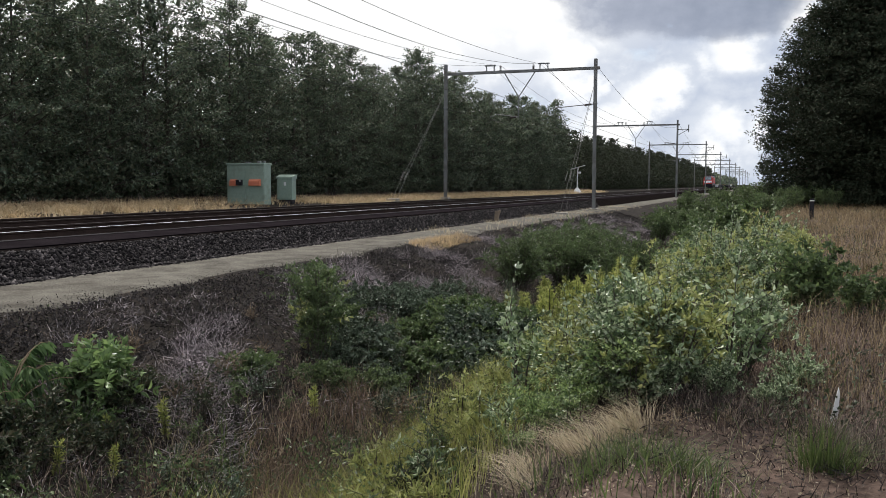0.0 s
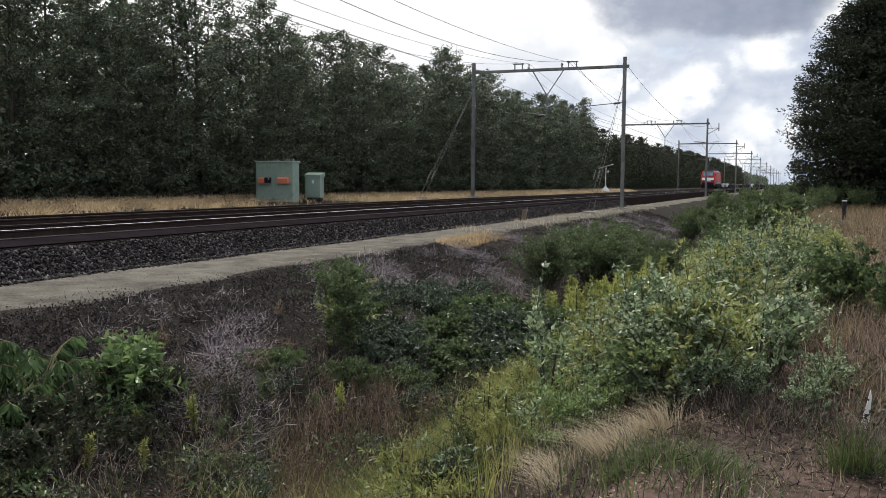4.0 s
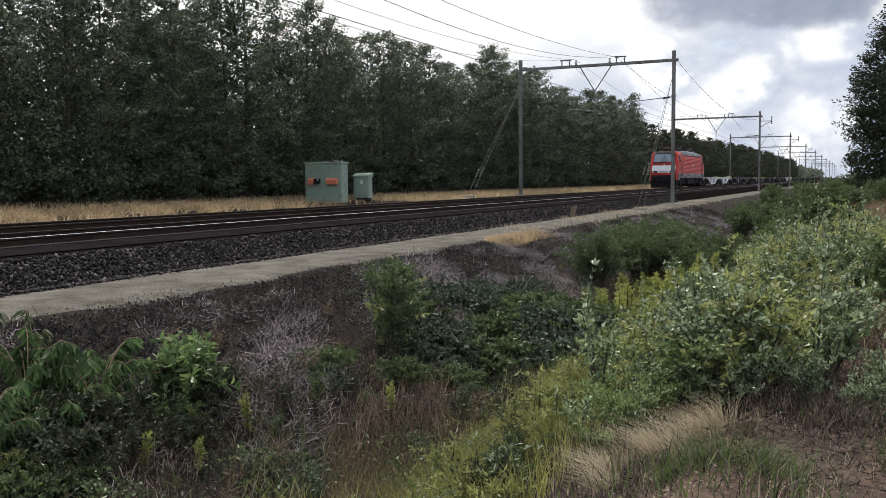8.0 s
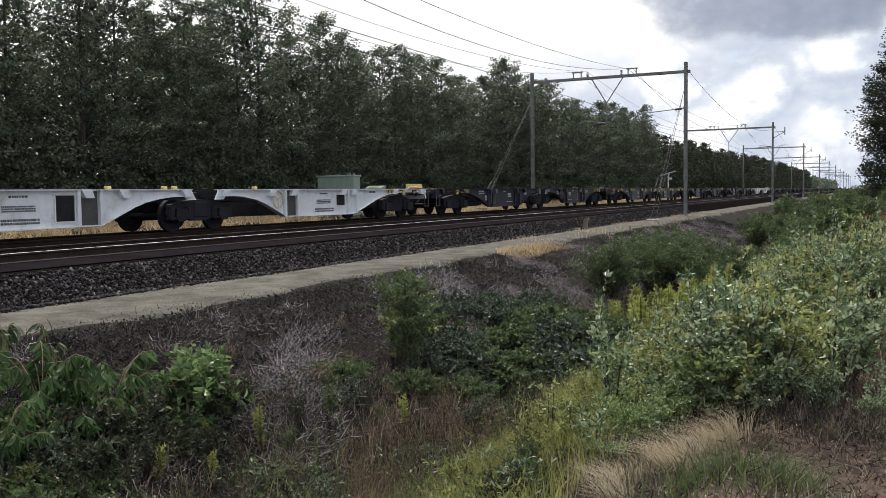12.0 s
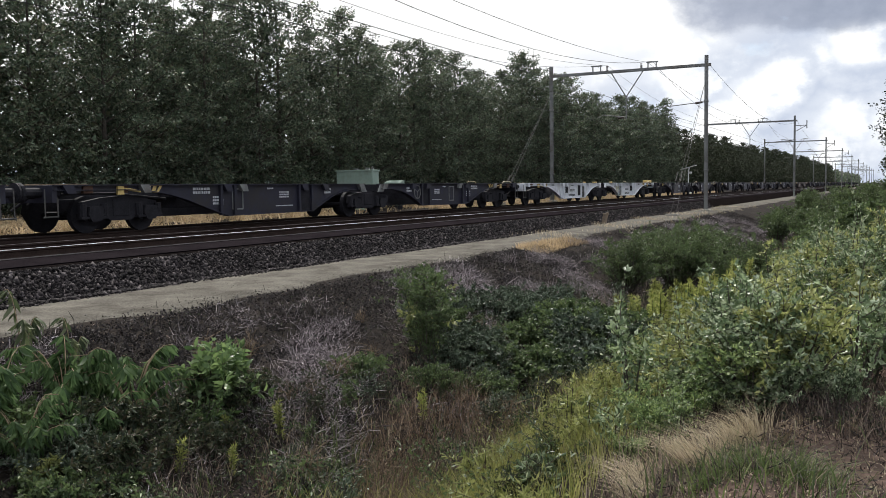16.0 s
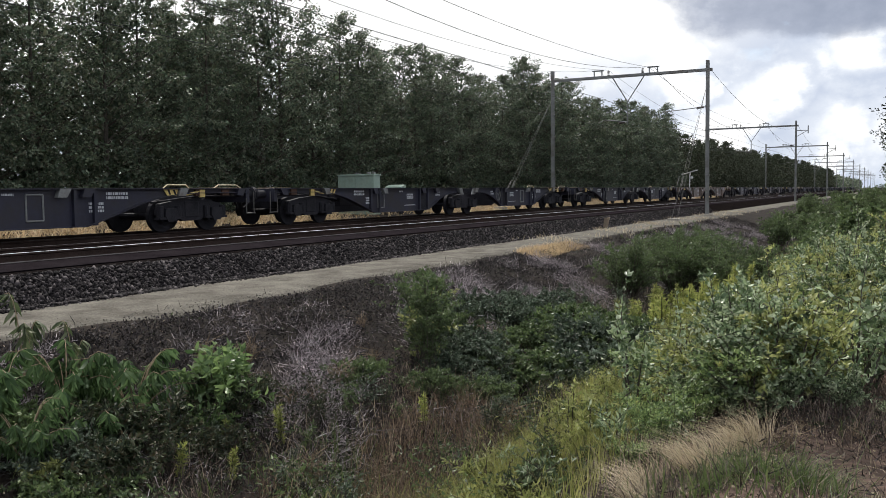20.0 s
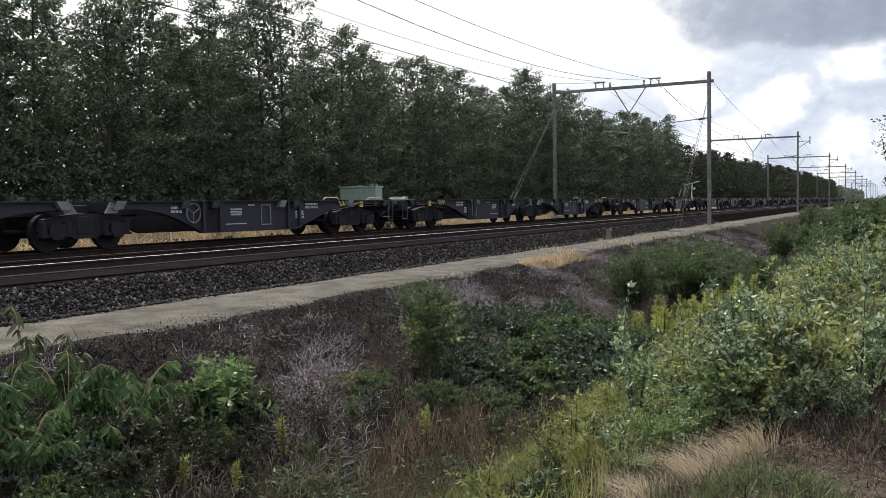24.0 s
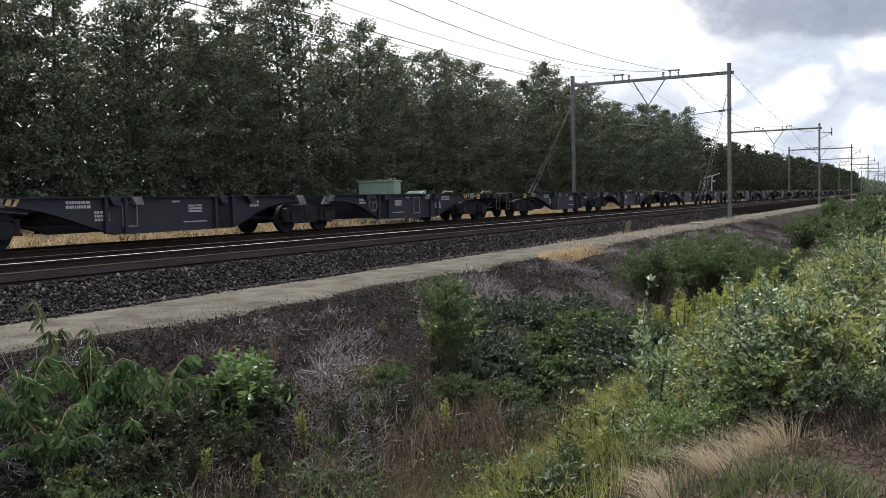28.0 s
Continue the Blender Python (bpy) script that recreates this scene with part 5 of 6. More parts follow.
    return g.mesh("trunk", M_BARK), tris("crown", v, f, mat or M_OAKLEAF)


def tree_kind(name, label, category, group, meshes):
    t = root(name, label=label, category=category, group=group)
    part("trunk", meshes[0], None, t)
    part("crown", meshes[1], None, t)
    return t


def build_woods():
    kinds = []
    for i in range(5):
        h = 10.7 + 0.35 * i
        kinds.append(tree_parts(20 + i, h, 5.7 + 0.25 * i, 64, 7, 38, 0.152, 0.42, taper=0.58, widest=0.36, ragged=(0.6, 1.25), core=170))
    for i in range(3):
        h = 10.9 + 0.4 * i
        kinds.append(tree_parts(30 + i, h, 5.8, 50, 6, 25, 0.2, 0.48, taper=0.58, widest=0.36, core=240, core_leaf=0.4))
    rng = random.Random(8)
    firsts = {}

    def put(i, x, yy, s):
        m = pose(x, yy, float(ground_z(x, yy)) - 0.05, 0, 0, rng.uniform(0, 360))
        if i not in firsts:
            firsts[i] = tree_kind("tree", "dense dark green oak in the row behind the tracks", "tree", "trees behind the tracks", kinds[i])
            t = firsts[i]
            t.matrix_basis = m
        else:
            t = copy_thing(firsts[i], m)
        t.scale = (s, s, s * rng.uniform(0.94, 1.08))

    y = -4.0
    while y < 124:
        put(rng.randrange(5) if y < 78 else 5 + rng.randrange(3), -28.0 + rng.uniform(-0.5, 0.5), y, rng.uniform(0.86, 1.0) if y < 50 else rng.uniform(0.82, 0.96) if y < 68 else rng.uniform(0.88, 1.03))
        y += rng.uniform(1.8, 2.7)
    y = -6.0
    while y < 122:
        put(5 + rng.randrange(3), -31.2 + rng.uniform(-0.7, 0.7), y, rng.uniform(0.8, 0.92) if y < 68 else rng.uniform(0.85, 1.0))
        y += rng.uniform(3.8, 5.2)
    # farther trees, coarser
    far = [tree_parts(50 + i, 10.8, 6.8, 40, 6, 18, 0.29, 0.6, M_FARLEAF, taper=0.65, core=200, core_leaf=0.5) for i in range(3)]
    coarse = [tree_parts(60 + i, 10.8, 7.2, 28, 5, 12, 0.46, 0.75, M_FARLEAF, taper=0.65, core=120, core_leaf=0.7) for i in range(2)]
    cf = [tree_kind("tree", "dark green tree in the back row", "tree", "far trees behind the tracks", m) for m in coarse]
    cf[0].matrix_basis, cf[1].matrix_basis = pose(-34.5, 36, -0.2), pose(-34.0, 39, -0.2)
    ff = {}
    y = 127.0
    while y < 520:
        i = rng.randrange(3)
        x = -29.5 + rng.uniform(-1, 1)
        m = pose(x, y, -0.2, 0, 0, rng.uniform(0, 360))
        if y > 230:
            t = copy_thing(cf[i % 2], m)
        elif i not in ff:
            ff[i] = tree_kind("tree", "dark green tree in the long row along the line", "tree", "far trees behind the tracks", far[i])
            t = ff[i]
            t.matrix_basis = m
        else:
            t = copy_thing(ff[i], m)
        s = rng.uniform(0.86, 1.02) * (0.96 if y < 160 else 1.0)
        t.scale = (s, s, s)
        y += rng.uniform(2.6, 3.8) * (1 + y / 500)
    y = 48.0
    while y < 330:
        t = copy_thing(cf[rng.randrange(2)], pose(-35.0 + rng.uniform(-1, 1), y, -0.6, 0, 0, rng.uniform(0, 360)))
        s = rng.uniform(0.85, 1.0)
        t.scale = (s, s, s)
        y += rng.uniform(3.2, 4.4)
    for k in range(16):
        t = copy_thing(cf[k % 2], pose(-34.0 + rng.uniform(-1, 1), -6 + 3.1 * k, -0.6, 0, 0, rng.uniform(0, 360)))
        t.scale = (1.0, 1.0, 0.86)
    # woods at the end of the line
    r2 = np.random.default_rng(77)
    n = 9000
    yy = r2.uniform(520, 1100, n)
    left = r2.random(n) < 0.75
    xx = np.where(left, -31 - r2.random(n) * 8, 30 + r2.random(n) * 20)
    zz = -0.5 + r2.random(n) ** 0.8 * (8 + 2 * np.sin(yy * 0.05))
    v, f = leaf_array(np.stack([xx, yy, zz], 1), r2.normal(size=(n, 3)), 1.6, 1.1, r2)
    tagged(new("far_woods", tris("far_woods", v, f, M_OAKLEAF)), "dark far woods beside the line", "woods", kind="stuff")
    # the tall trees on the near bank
    # leaf colour darkened to stand in for the crown's own shade
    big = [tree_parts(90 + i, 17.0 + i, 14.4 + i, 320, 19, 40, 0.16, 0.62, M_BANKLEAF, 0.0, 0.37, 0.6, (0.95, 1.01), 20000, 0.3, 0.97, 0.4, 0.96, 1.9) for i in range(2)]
    bf = {}
    for i, x, y, s in ((0, 7.1, 65.0, 1.0), (1, 13.0, 61.0, 1.0), (0, 21.0, 57.0, 1.0), (1, 9.4, 76.0, 0.96)):
        m = pose(x, y, float(ground_z(x, y)), 0, 0, 70 * i + 31 * y)
        if i not in bf:
            bf[i] = tree_kind("tree", "tall bushy tree on the near bank, its leaf colour darkened for back light", "tree", "trees on the near bank", big[i])
            t = bf[i]
            t.matrix_basis = m
        else:
            t = copy_thing(bf[i], m)
        t.scale = (s, s, s)


build_woods()


# ---- low plants ----
def bush_meshes(seed, height, width, stems, leaf, ratio, per, mat, droop=0.0, stem_mat=None, bare=0.15, twigs=4, oval=False):
    """Stems that fan out of one root, side twigs, and leaves along them."""
    rng = np.random.default_rng(seed)
    g = Geo()
    P, D = [], []
    for s in range(stems):
        a = rng.uniform(0, 2 * math.pi)
        out = width * 0.5 * rng.random() ** 0.6
        h = height * rng.uniform(0.55, 1.0) * (1 - 0.35 * (out / (width * 0.5)) ** 2)
        tip = np.array([math.cos(a) * out, math.sin(a) * out, h])
        b0 = np.array([math.cos(a), math.sin(a), 0]) * width * 0.12 * rng.random()
        mid = b0 + (tip - b0) * 0.5 + np.array([0, 0, h * 0.14])
        pts = [b0, mid, tip - np.array([0, 0, droop * h * 0.4])]
        g.rod(pts[0], pts[1], 0.008 + 0.004 * height, 0.006 + 0.002 * height, 5, False).rod(pts[1], pts[2], 0.006 + 0.002 * height, 0.003, 4, False)
        lines = [(pts[0], pts[1], bare * 2, 1.0, per // 3), (pts[1], pts[2], 0.0, 1.0, per // 2)]
        for k in range(twigs):
            q = rng.uniform(0.3, 1.0)
            o = pts[0] + (pts[1] - pts[0]) * q * 2 if q < 0.5 else pts[1] + (pts[2] - pts[1]) * (q * 2 - 1)
            e = o + rng.normal(0, 1, 3) * np.array([0.16, 0.16, 0.09]) * (0.5 + height * 0.5) + np.array([0, 0, 0.06 - 0.2 * droop])
            g.rod(o, e, 0.004, 0.002, 3, False)
            lines.append((o, e, 0.1, 1.05, per // 2))
        for a0, b0_, lo, hi, n in lines:
            if n < 1:
                continue
            q = rng.uniform(lo, hi, (n, 1))
            P.append(a0 + (b0_ - a0) * q)
            D.append(unit(b0_ - a0 + rng.normal(0, 1e-3, 3)[None]) * 0.5 + rng.normal(0, 0.7, (n, 3)) + np.array([0, 0, 0.15 - droop]))
    P, D = np.concatenate(P), np.concatenate(D)
    P[:, 2] = np.maximum(P[:, 2], 0.01)
    size = leaf * rng.uniform(0.55, 1.25, len(P))
    v, f = leaf_array(P, D, size, size * ratio, rng, 0.2, 0.15 + 0.3 * droop, 0.0, oval)
    return g.mesh("stem", stem_mat or M_BARK), tris("foliage", v, f, mat)


def arching_meshes(seed, height, width, stems, leaf, pairs, mat):
    """Stems that rise and arch over, with long narrow leaves hanging from their outer half."""
    rng = np.random.default_rng(seed)
    g = Geo()
    P, D = [], []
    for s in range(stems):
        a = rng.uniform(0, 2 * math.pi)
        out = np.array([math.cos(a), math.sin(a), 0.0])
        reach = width * 0.5 * rng.uniform(0.55, 1.1)
        h = height * rng.uniform(0.6, 1.0)
        pts = [out * reach * q ** 1.4 + np.array([0, 0, h * (1.75 * q - 0.8 * q ** 2.6)]) for q in np.linspace(0, 1, 7)]
        for i in range(6):
            g.rod(pts[i], pts[i + 1], 0.009 - 0.001 * i, 0.008 - 0.001 * i, 5, False)
        side = np.array([-out[1], out[0], 0.0])
        for q in np.linspace(0.34, 1.0, pairs) + rng.normal(0, 0.015, pairs):
            c = np.array([np.interp(q * 6, range(7), [p[j] for p in pts]) for j in range(3)])
            for sg in (-1, 1, 0):
                P.append(c)
                D.append(side * sg * rng.uniform(0.35, 0.8) + out * rng.uniform(0.1, 0.6) + np.array([0, 0, -rng.uniform(0.35, 1.0)]))
    P, D = np.array(P), np.array(D)
    size = leaf * rng.uniform(0.6, 1.2, len(P))
    v, f = leaf_array(P, D, size, size * 0.26, rng, 0.15, 0.2, 0.6, True)
    return g.mesh("stem", M_STALK), tris("foliage", v, f, mat)


def scatter_bushes(name, label, group, meshes, places, seed):
    """places: x, y, size. The first one is built, the others are copies of one of the shapes."""
    rng = random.Random(seed)
    first = {}
    for x, y, s in places:
        i = rng.randrange(len(meshes))
        m = pose(x, y, float(ground_z(x, y)) - 0.04, rng.uniform(-4, 4), rng.uniform(-4, 4), rng.uniform(0, 360))
        if i not in first:
            t = root(name, label=label, category="bush", group=group)
            tagged(part("stem", meshes[i][0], None, t), kind="stuff")
            part("foliage", meshes[i][1], None, t)
            t.matrix_basis = m
            first[i] = t
        else:
            t = copy_thing(first[i], m)
        t.scale = (s, s, s * rng.uniform(0.9, 1.12))


def field(name, label, mat, n, box, height, width, lean, seed, keep=None, power=1.0, wind=(0, 0)):
    """Grass over a stretch of ground, denser towards y0 with power above 1."""
    rng = np.random.default_rng(seed)
    x = rng.uniform(box[0], box[1], n)
    y = box[2] + (box[3] - box[2]) * rng.random(n) ** power
    if keep:
        ok = keep(x, y, rng)
        x, y = x[ok], y[ok]
    k = len(x)
    p = np.stack([x, y, ground_z(x, y) - 0.02], 1)
    h = height * rng.uniform(0.45, 1.2, k)
    a = rng.uniform(0, 2 * np.pi, k)
    ln = np.stack([np.cos(a) + wind[0], np.sin(a) + wind[1], np.zeros(k)], 1) * (lean * h * rng.uniform(0.2, 1.2, k))[:, None]
    v, f = blade_array(p, h, width * rng.uniform(0.6, 1.4, k), ln, rng)
    return tagged(new(name, tris(name, v, f, mat)), label, "grass", kind="stuff")


def patchy(scale, level, ph=0.0):
    def keep(x, y, rng):
        q = np.sin(x * scale + ph) * np.cos(y * scale * 0.8 + 2 * ph) + 0.6 * np.sin(x * scale * 2.3 + y * scale * 1.7 + ph) + rng.normal(0, 0.35, len(x))
        return q > level
    return keep


def twig_field(name, label, mat, n, box, length, width, seed, keep=None, power=1.0):
    rng = np.random.default_rng(seed)
    x = rng.uniform(box[0], box[1], n)
    y = box[2] + (box[3] - box[2]) * rng.random(n) ** power
    if keep:
        ok = keep(x, y, rng)
        x, y = x[ok], y[ok]
    k = len(x)
    a = np.stack([x, y, ground_z(x, y) - 0.02 + rng.random(k) ** 2 * 0.12], 1)
    d = rng.normal(0, 1, (k, 3))
    d[:, 2] = np.abs(d[:, 2]) * 0.7
    b = a + unit(d) * (length * rng.uniform(0.4, 1.3, k))[:, None]
    v, f = strip_array(a, b, width, rng)
    return tagged(new(name, tris(name, v, f, mat)), label, "heath", kind="stuff")


def clump_field(name, label, mat, n, box, per, radius, length, width, seed, keep=None, power=1.0, flat=0.6):
    """Tangles of thin twigs that spread out of many small roots."""
    rng = np.random.default_rng(seed)
    x = rng.uniform(box[0], box[1], n)
    y = box[2] + (box[3] - box[2]) * rng.random(n) ** power
    if keep:
        ok = keep(x, y, rng)
        x, y = x[ok], y[ok]
    k = len(x) * per
    c = np.repeat(np.stack([x, y, ground_z(x, y) - 0.02], 1), per, 0)
    size = np.repeat(rng.uniform(0.5, 1.35, len(x)), per)
    a = c + rng.normal(0, 1, (k, 3)) * np.array([radius, radius, 0.02]) * size[:, None]
    d = rng.normal(0, 1, (k, 3)) * np.array([1, 1, flat]) + np.array([0, 0, 0.55])
    ln = (length * size * rng.uniform(0.4, 1.2, k))[:, None]
    m = a + unit(d) * ln * 0.6
    m[:, 2] = np.maximum(m[:, 2], a[:, 2] + 0.01)
    e = m + unit(d + rng.normal(0, 0.9, (k, 3))) * ln * 0.5
    w = width * rng.uniform(0.6, 1.4, k)
    v, f = joined([strip_array(a, m, w, rng), strip_array(m, e, w * 0.8, rng)])
    return tagged(new(name, tris(name, v, f, mat)), label, "heath", kind="stuff")


def litter(name, label, mat, n, box, leaf, ratio, lift, seed, keep=None, power=1.0):
    """Small weeds: leaves held low over the ground."""
    rng = np.random.default_rng(seed)
    x = rng.uniform(box[0], box[1], n)
    y = box[2] + (box[3] - box[2]) * rng.random(n) ** power
    if keep:
        ok = keep(x, y, rng)
        x, y = x[ok], y[ok]
    k = len(x)
    top = lift * (0.45 + 0.55 * np.sin(2.1 * x + 1.3 * y) * np.sin(1.4 * x - 2.2 * y + 1))
    p = np.stack([x, y, ground_z(x, y) + np.maximum(top, min(0.04, lift)) * rng.random(k)], 1)
    size = leaf * rng.uniform(0.5, 1.3, k)
    v, f = leaf_array(p, rng.normal(0, 1, (k, 3)) + np.array([0, 0, 0.3]), size, size * ratio, rng)
    return tagged(new(name, tris(name, v, f, mat)), label, "weeds", kind="stuff")


def build_grass():
    field("dry_verge_grass", "dry tan grass between the far track and the trees", M_TAN, 76000, (-26.8, -21.7, 4, 130), 0.44, 0.022, 2.1, 1, lambda x, y, g: (~((x > -25.6) & (y > 33.5) & (y < 42.6)) | (g.random(len(x)) < 0.1)) & ((np.sin(2.1 * x + 0.9 * y) * np.sin(1.3 * y - 0.7 * x) + g.normal(0, 0.45, len(x))) > -0.25), power=1.3)
    field("shaded_verge_grass", "dull brown grass at the foot of the trees", M_RUST, 8000, (-28.5, -25.5, 10, 140), 0.5, 0.04, 0.5, 2)
    # slope below the path
    clump_field("dead_heath", "dark dead heath twigs on the bank below the path", M_HEATH, 3000, (-9.7, -4.8, 4, 60), 16, 0.12, 0.22, 0.013, 3, power=1.6)
    clump_field("grey_heath", "bleached grey heath tangles on the bank", M_PURPLE, 8200, (-9.4, -4.9, 5, 55), 20, 0.1, 0.27, 0.009, 4, lambda x, y, g: patchy(1.3, 0.25, 0.4)(x, y, g) & ((x > -8.2) | (y > 14) | (g.random(len(x)) < 0.4)) & ((x < -6.1) | (g.random(len(x)) < 0.45)), 1.5)
    clump_field("long_heath_twigs", "long bare bleached twigs arching over the heath", M_PURPLE, 150, (-8.6, -5.2, 6, 20), 6, 0.1, 0.6, 0.011, 34, patchy(1.3, 0.2, 0.4), 1.3, 0.4)
    litter("bank_weeds", "small dull green weeds among the heath", M_DULL, 12000, (-9.4, -4.6, 4, 40), 0.045, 0.5, 0.25, 21, patchy(1.2, 0.35, 1.7), 1.6)
    litter("upper_bank_litter", "dark leaf litter and moss below the path", M_HEATH, 26000, (-9.75, -7.6, 5, 26), 0.045, 0.6, 0.07, 40, None, 1.6)
    litter("bank_leaves", "fallen brown leaves and crumbs on the bank", M_RUST, 14000, (-9.8, -3.0, 4, 40), 0.03, 0.6, 0.05, 25, None, 1.6)
    field("brown_bank_grass", "reddish brown dry grass at the foot of the bank", M_RUST, 20000, (-6.4, -3.2, 4, 24), 0.36, 0.006, 0.8, 5, patchy(1.9, 0.1, 1.0), 1.6)
    field("bank_straw", "pale dry stalks at the foot of the bank", M_STRAW, 2400, (-6.0, -3.0, 4, 22), 0.4, 0.006, 0.7, 22, patchy(1.7, 0.4, 2.2), 1.5)
    litter("ditch_weeds", "dark low weeds in the ditch", M_DULL, 42000, (-6.8, -2.4, 4, 30), 0.055, 0.45, 0.45, 23, patchy(1.4, -0.2, 0.6), 1.7)
    litter("ditch_green_weeds", "green leafy weeds in the ditch", M_MID, 22000, (-5.6, -2.0, 5, 30), 0.06, 0.4, 0.5, 26, patchy(1.5, 0.2, 1.6), 1.7)
    field("ditch_grass", "yellow-green grass in the bottom of the ditch", M_YELLOW, 11000, (-4.7, -2.2, 5, 60), 0.4, 0.009, 0.6, 6, patchy(1.7, 0.25, 2.0), 1.7)
    field("ditch_green_grass", "green grass in the ditch", M_GREENBLADE, 13000, (-5.6, -2.0, 5, 90), 0.38, 0.009, 0.65, 7, patchy(1.5, 0.0, 0.2), 1.6)
    # near bank
    field("near_bank_grass", "reddish brown grass on the near bank", M_RUST, 26000, (-2.6, 4.0, 4.0, 40), 0.2, 0.006, 0.9, 8, patchy(1.9, 0.1, 0.9), 2.0)
    field("near_straw", "dull straw-coloured grass on the near bank", M_DULLSTRAW, 46000, (-0.4, 14.0, 12.0, 68), 0.55, 0.012, 0.8, 9, patchy(1.3, -0.3, 2.4), 1.3)
    field("near_rust_grass", "brown grass between the shrubs and the trees", M_RUST, 20000, (-0.6, 9.0, 8.0, 60), 0.36, 0.008, 0.8, 27, patchy(1.4, -0.2, 0.4), 1.4)
    field("near_green_grass", "green grass on the near bank", M_GREENBLADE, 15000, (-2.5, 8.0, 4.0, 60), 0.28, 0.008, 0.8, 10, patchy(1.6, 0.3, 3.3), 1.9)
    field("russet_ditch_grass", "thin russet dry grass at the foot of the bank", M_RUSSET, 9000, (-5.4, -3.2, 6.5, 11.0), 0.4, 0.005, 0.7, 42, patchy(1.5, -0.2, 3.6), 1.3)
    litter("near_weeds", "small dark weeds on the near bank", M_DULL, 24000, (-3.2, 2.6, 6.4, 34), 0.045, 0.5, 0.5, 24, patchy(1.5, -0.2, 4.0), 1.5)
    litter("lime_weeds", "yellow-green weeds between the shrubs and the ditch", M_LIME, 26000, (-4.4, 0.8, 9.5, 30), 0.05, 0.36, 0.5, 29, patchy(1.7, 0.15, 5.0), 1.5)
    field("lime_grass", "thin yellow-green grass where the bank meets the ditch", M_YELLOW, 24000, (-3.9, -1.8, 5.4, 17), 0.46, 0.006, 0.5, 33, patchy(1.9, -0.1, 0.7), 1.3)
    bare = lambda x, y, g: ((x > 0.3) | (y > 6.3 + 0.25 * np.sin(9 * x))) & (g.random(len(x)) < 0.9)
    field("near_dry_grass", "dense brown dry grass beside the bare patch", M_RUST, 26000, (-0.7, 3.4, 5.3, 13.5), 0.27, 0.0045, 0.9, 36, bare, 1.3)
    field("near_tall_straw", "tall dull straw standing in the dry grass", M_DULLSTRAW, 7500, (0.1, 4.0, 7.0, 18.0), 0.46, 0.005, 0.7, 37, patchy(1.4, -0.1, 1.2), 1.2)
    field("near_straw_tufts", "short pale straw round the tussocks", M_STRAW, 1100, (-1.9, 0.3, 4.6, 7.0), 0.13, 0.004, 0.9, 41, patchy(2.6, 0.1, 1.4), 1.0, (-0.5, 0))
    twig_field("near_debris", "small dead twigs lying on the bare sand", M_HEATH, 2600, (-1.2, 1.2, 4.4, 8.0), 0.1, 0.006, 38)
    litter("near_pale_crumbs", "pale bits of dry leaf on the bare sand", M_STRAW, 2600, (-1.6, 2.6, 4.2, 10), 0.022, 0.5, 0.02, 43, None, 1.3)
    litter("near_crumbs", "dry brown leaf crumbs on the bare sand", M_RUST, 16000, (-2.5, 3.0, 4.2, 14), 0.02, 0.6, 0.03, 28, None, 1.3)
    litter("path_crumbs", "dark crumbs and dead leaves along the path's edge", M_HEATH, 9000, (-10.05, -9.5, 5, 45), 0.028, 0.7, 0.014, 30, lambda x, y, g: g.random(len(x)) < ((x + 10.05) / 0.5) ** 1.5, 1.4)
    litter("path_grit", "pale grit and pebbles strewn on the path", M_GRIT, 12000, (-12.15, -9.9, 6, 42), 0.028, 0.8, 0.012, 39, None, 1.5)
    # dry tuft beside the path
    field("ditch_rust_grass", "dry brown grass among the weeds by the ditch", M_RUST, 9000, (-4.4, -1.6, 4.6, 13), 0.36, 0.006, 0.6, 35, patchy(1.6, 0.0, 2.9), 1.3)
    field("path_tuft", "bright dry tan grass at the edge of the path", M_TAN, 2600, (-9.95, -9.1, 24.0, 28.8), 0.2, 0.012, 0.6, 11)
    field("path_edge_grass", "sparse dry grass along the path's edge", M_STRAW, 6000, (-12.3, -9.4, 29, 75), 0.22, 0.014, 0.7, 12, patchy(1.0, 0.5, 0.3))
    # tussocks by the camera
    rng = np.random.default_rng(31)
    straw, green = "pale straw grass tussock combed by the wind", "upright green grass tussock"
    for x, y, r, n, h, mat, name, lab in ((-0.86, 6.2, 0.13, 430, 0.3, M_STRAW, "straw_tussock", straw), (-1.02, 5.75, 0.12, 420, 0.24, M_STRAW, "straw_tussock", straw), (-1.45, 5.6, 0.11, 260, 0.2, M_STRAW, "straw_tussock", straw), (-1.3, 5.1, 0.1, 150, 0.15, M_STRAW, "straw_tussock", straw), (-0.62, 4.95, 0.14, 360, 0.22, M_GREENBLADE, "green_tussock", green), (-0.42, 4.75, 0.13, 320, 0.2, M_GREENBLADE, "green_tussock", green), (-0.85, 4.8, 0.12, 240, 0.18, M_GREENBLADE, "green_tussock", green), (0.34, 5.3, 0.11, 360, 0.38, M_GREENBLADE, "green_tussock", green)):
        p = np.stack([x + rng.normal(0, r, n) * 0.4, y + rng.normal(0, r, n) * 0.4, np.zeros(n)], 1)
        p[:, 2] = ground_z(p[:, 0], p[:, 1]) - 0.02
        out = (p - np.array([x, y, 0])) * np.array([1, 1, 0])
        tuft = rng.integers(0, 8, n)
        sway, tall = rng.normal(0, 0.055, (8, 3)) * np.array([1, 1, 0]), rng.uniform(0.6, 1.25, 8)
        wind = np.array([-0.34, 0.03, 0]) if mat is M_STRAW else np.array([0.02, 0.0, 0])
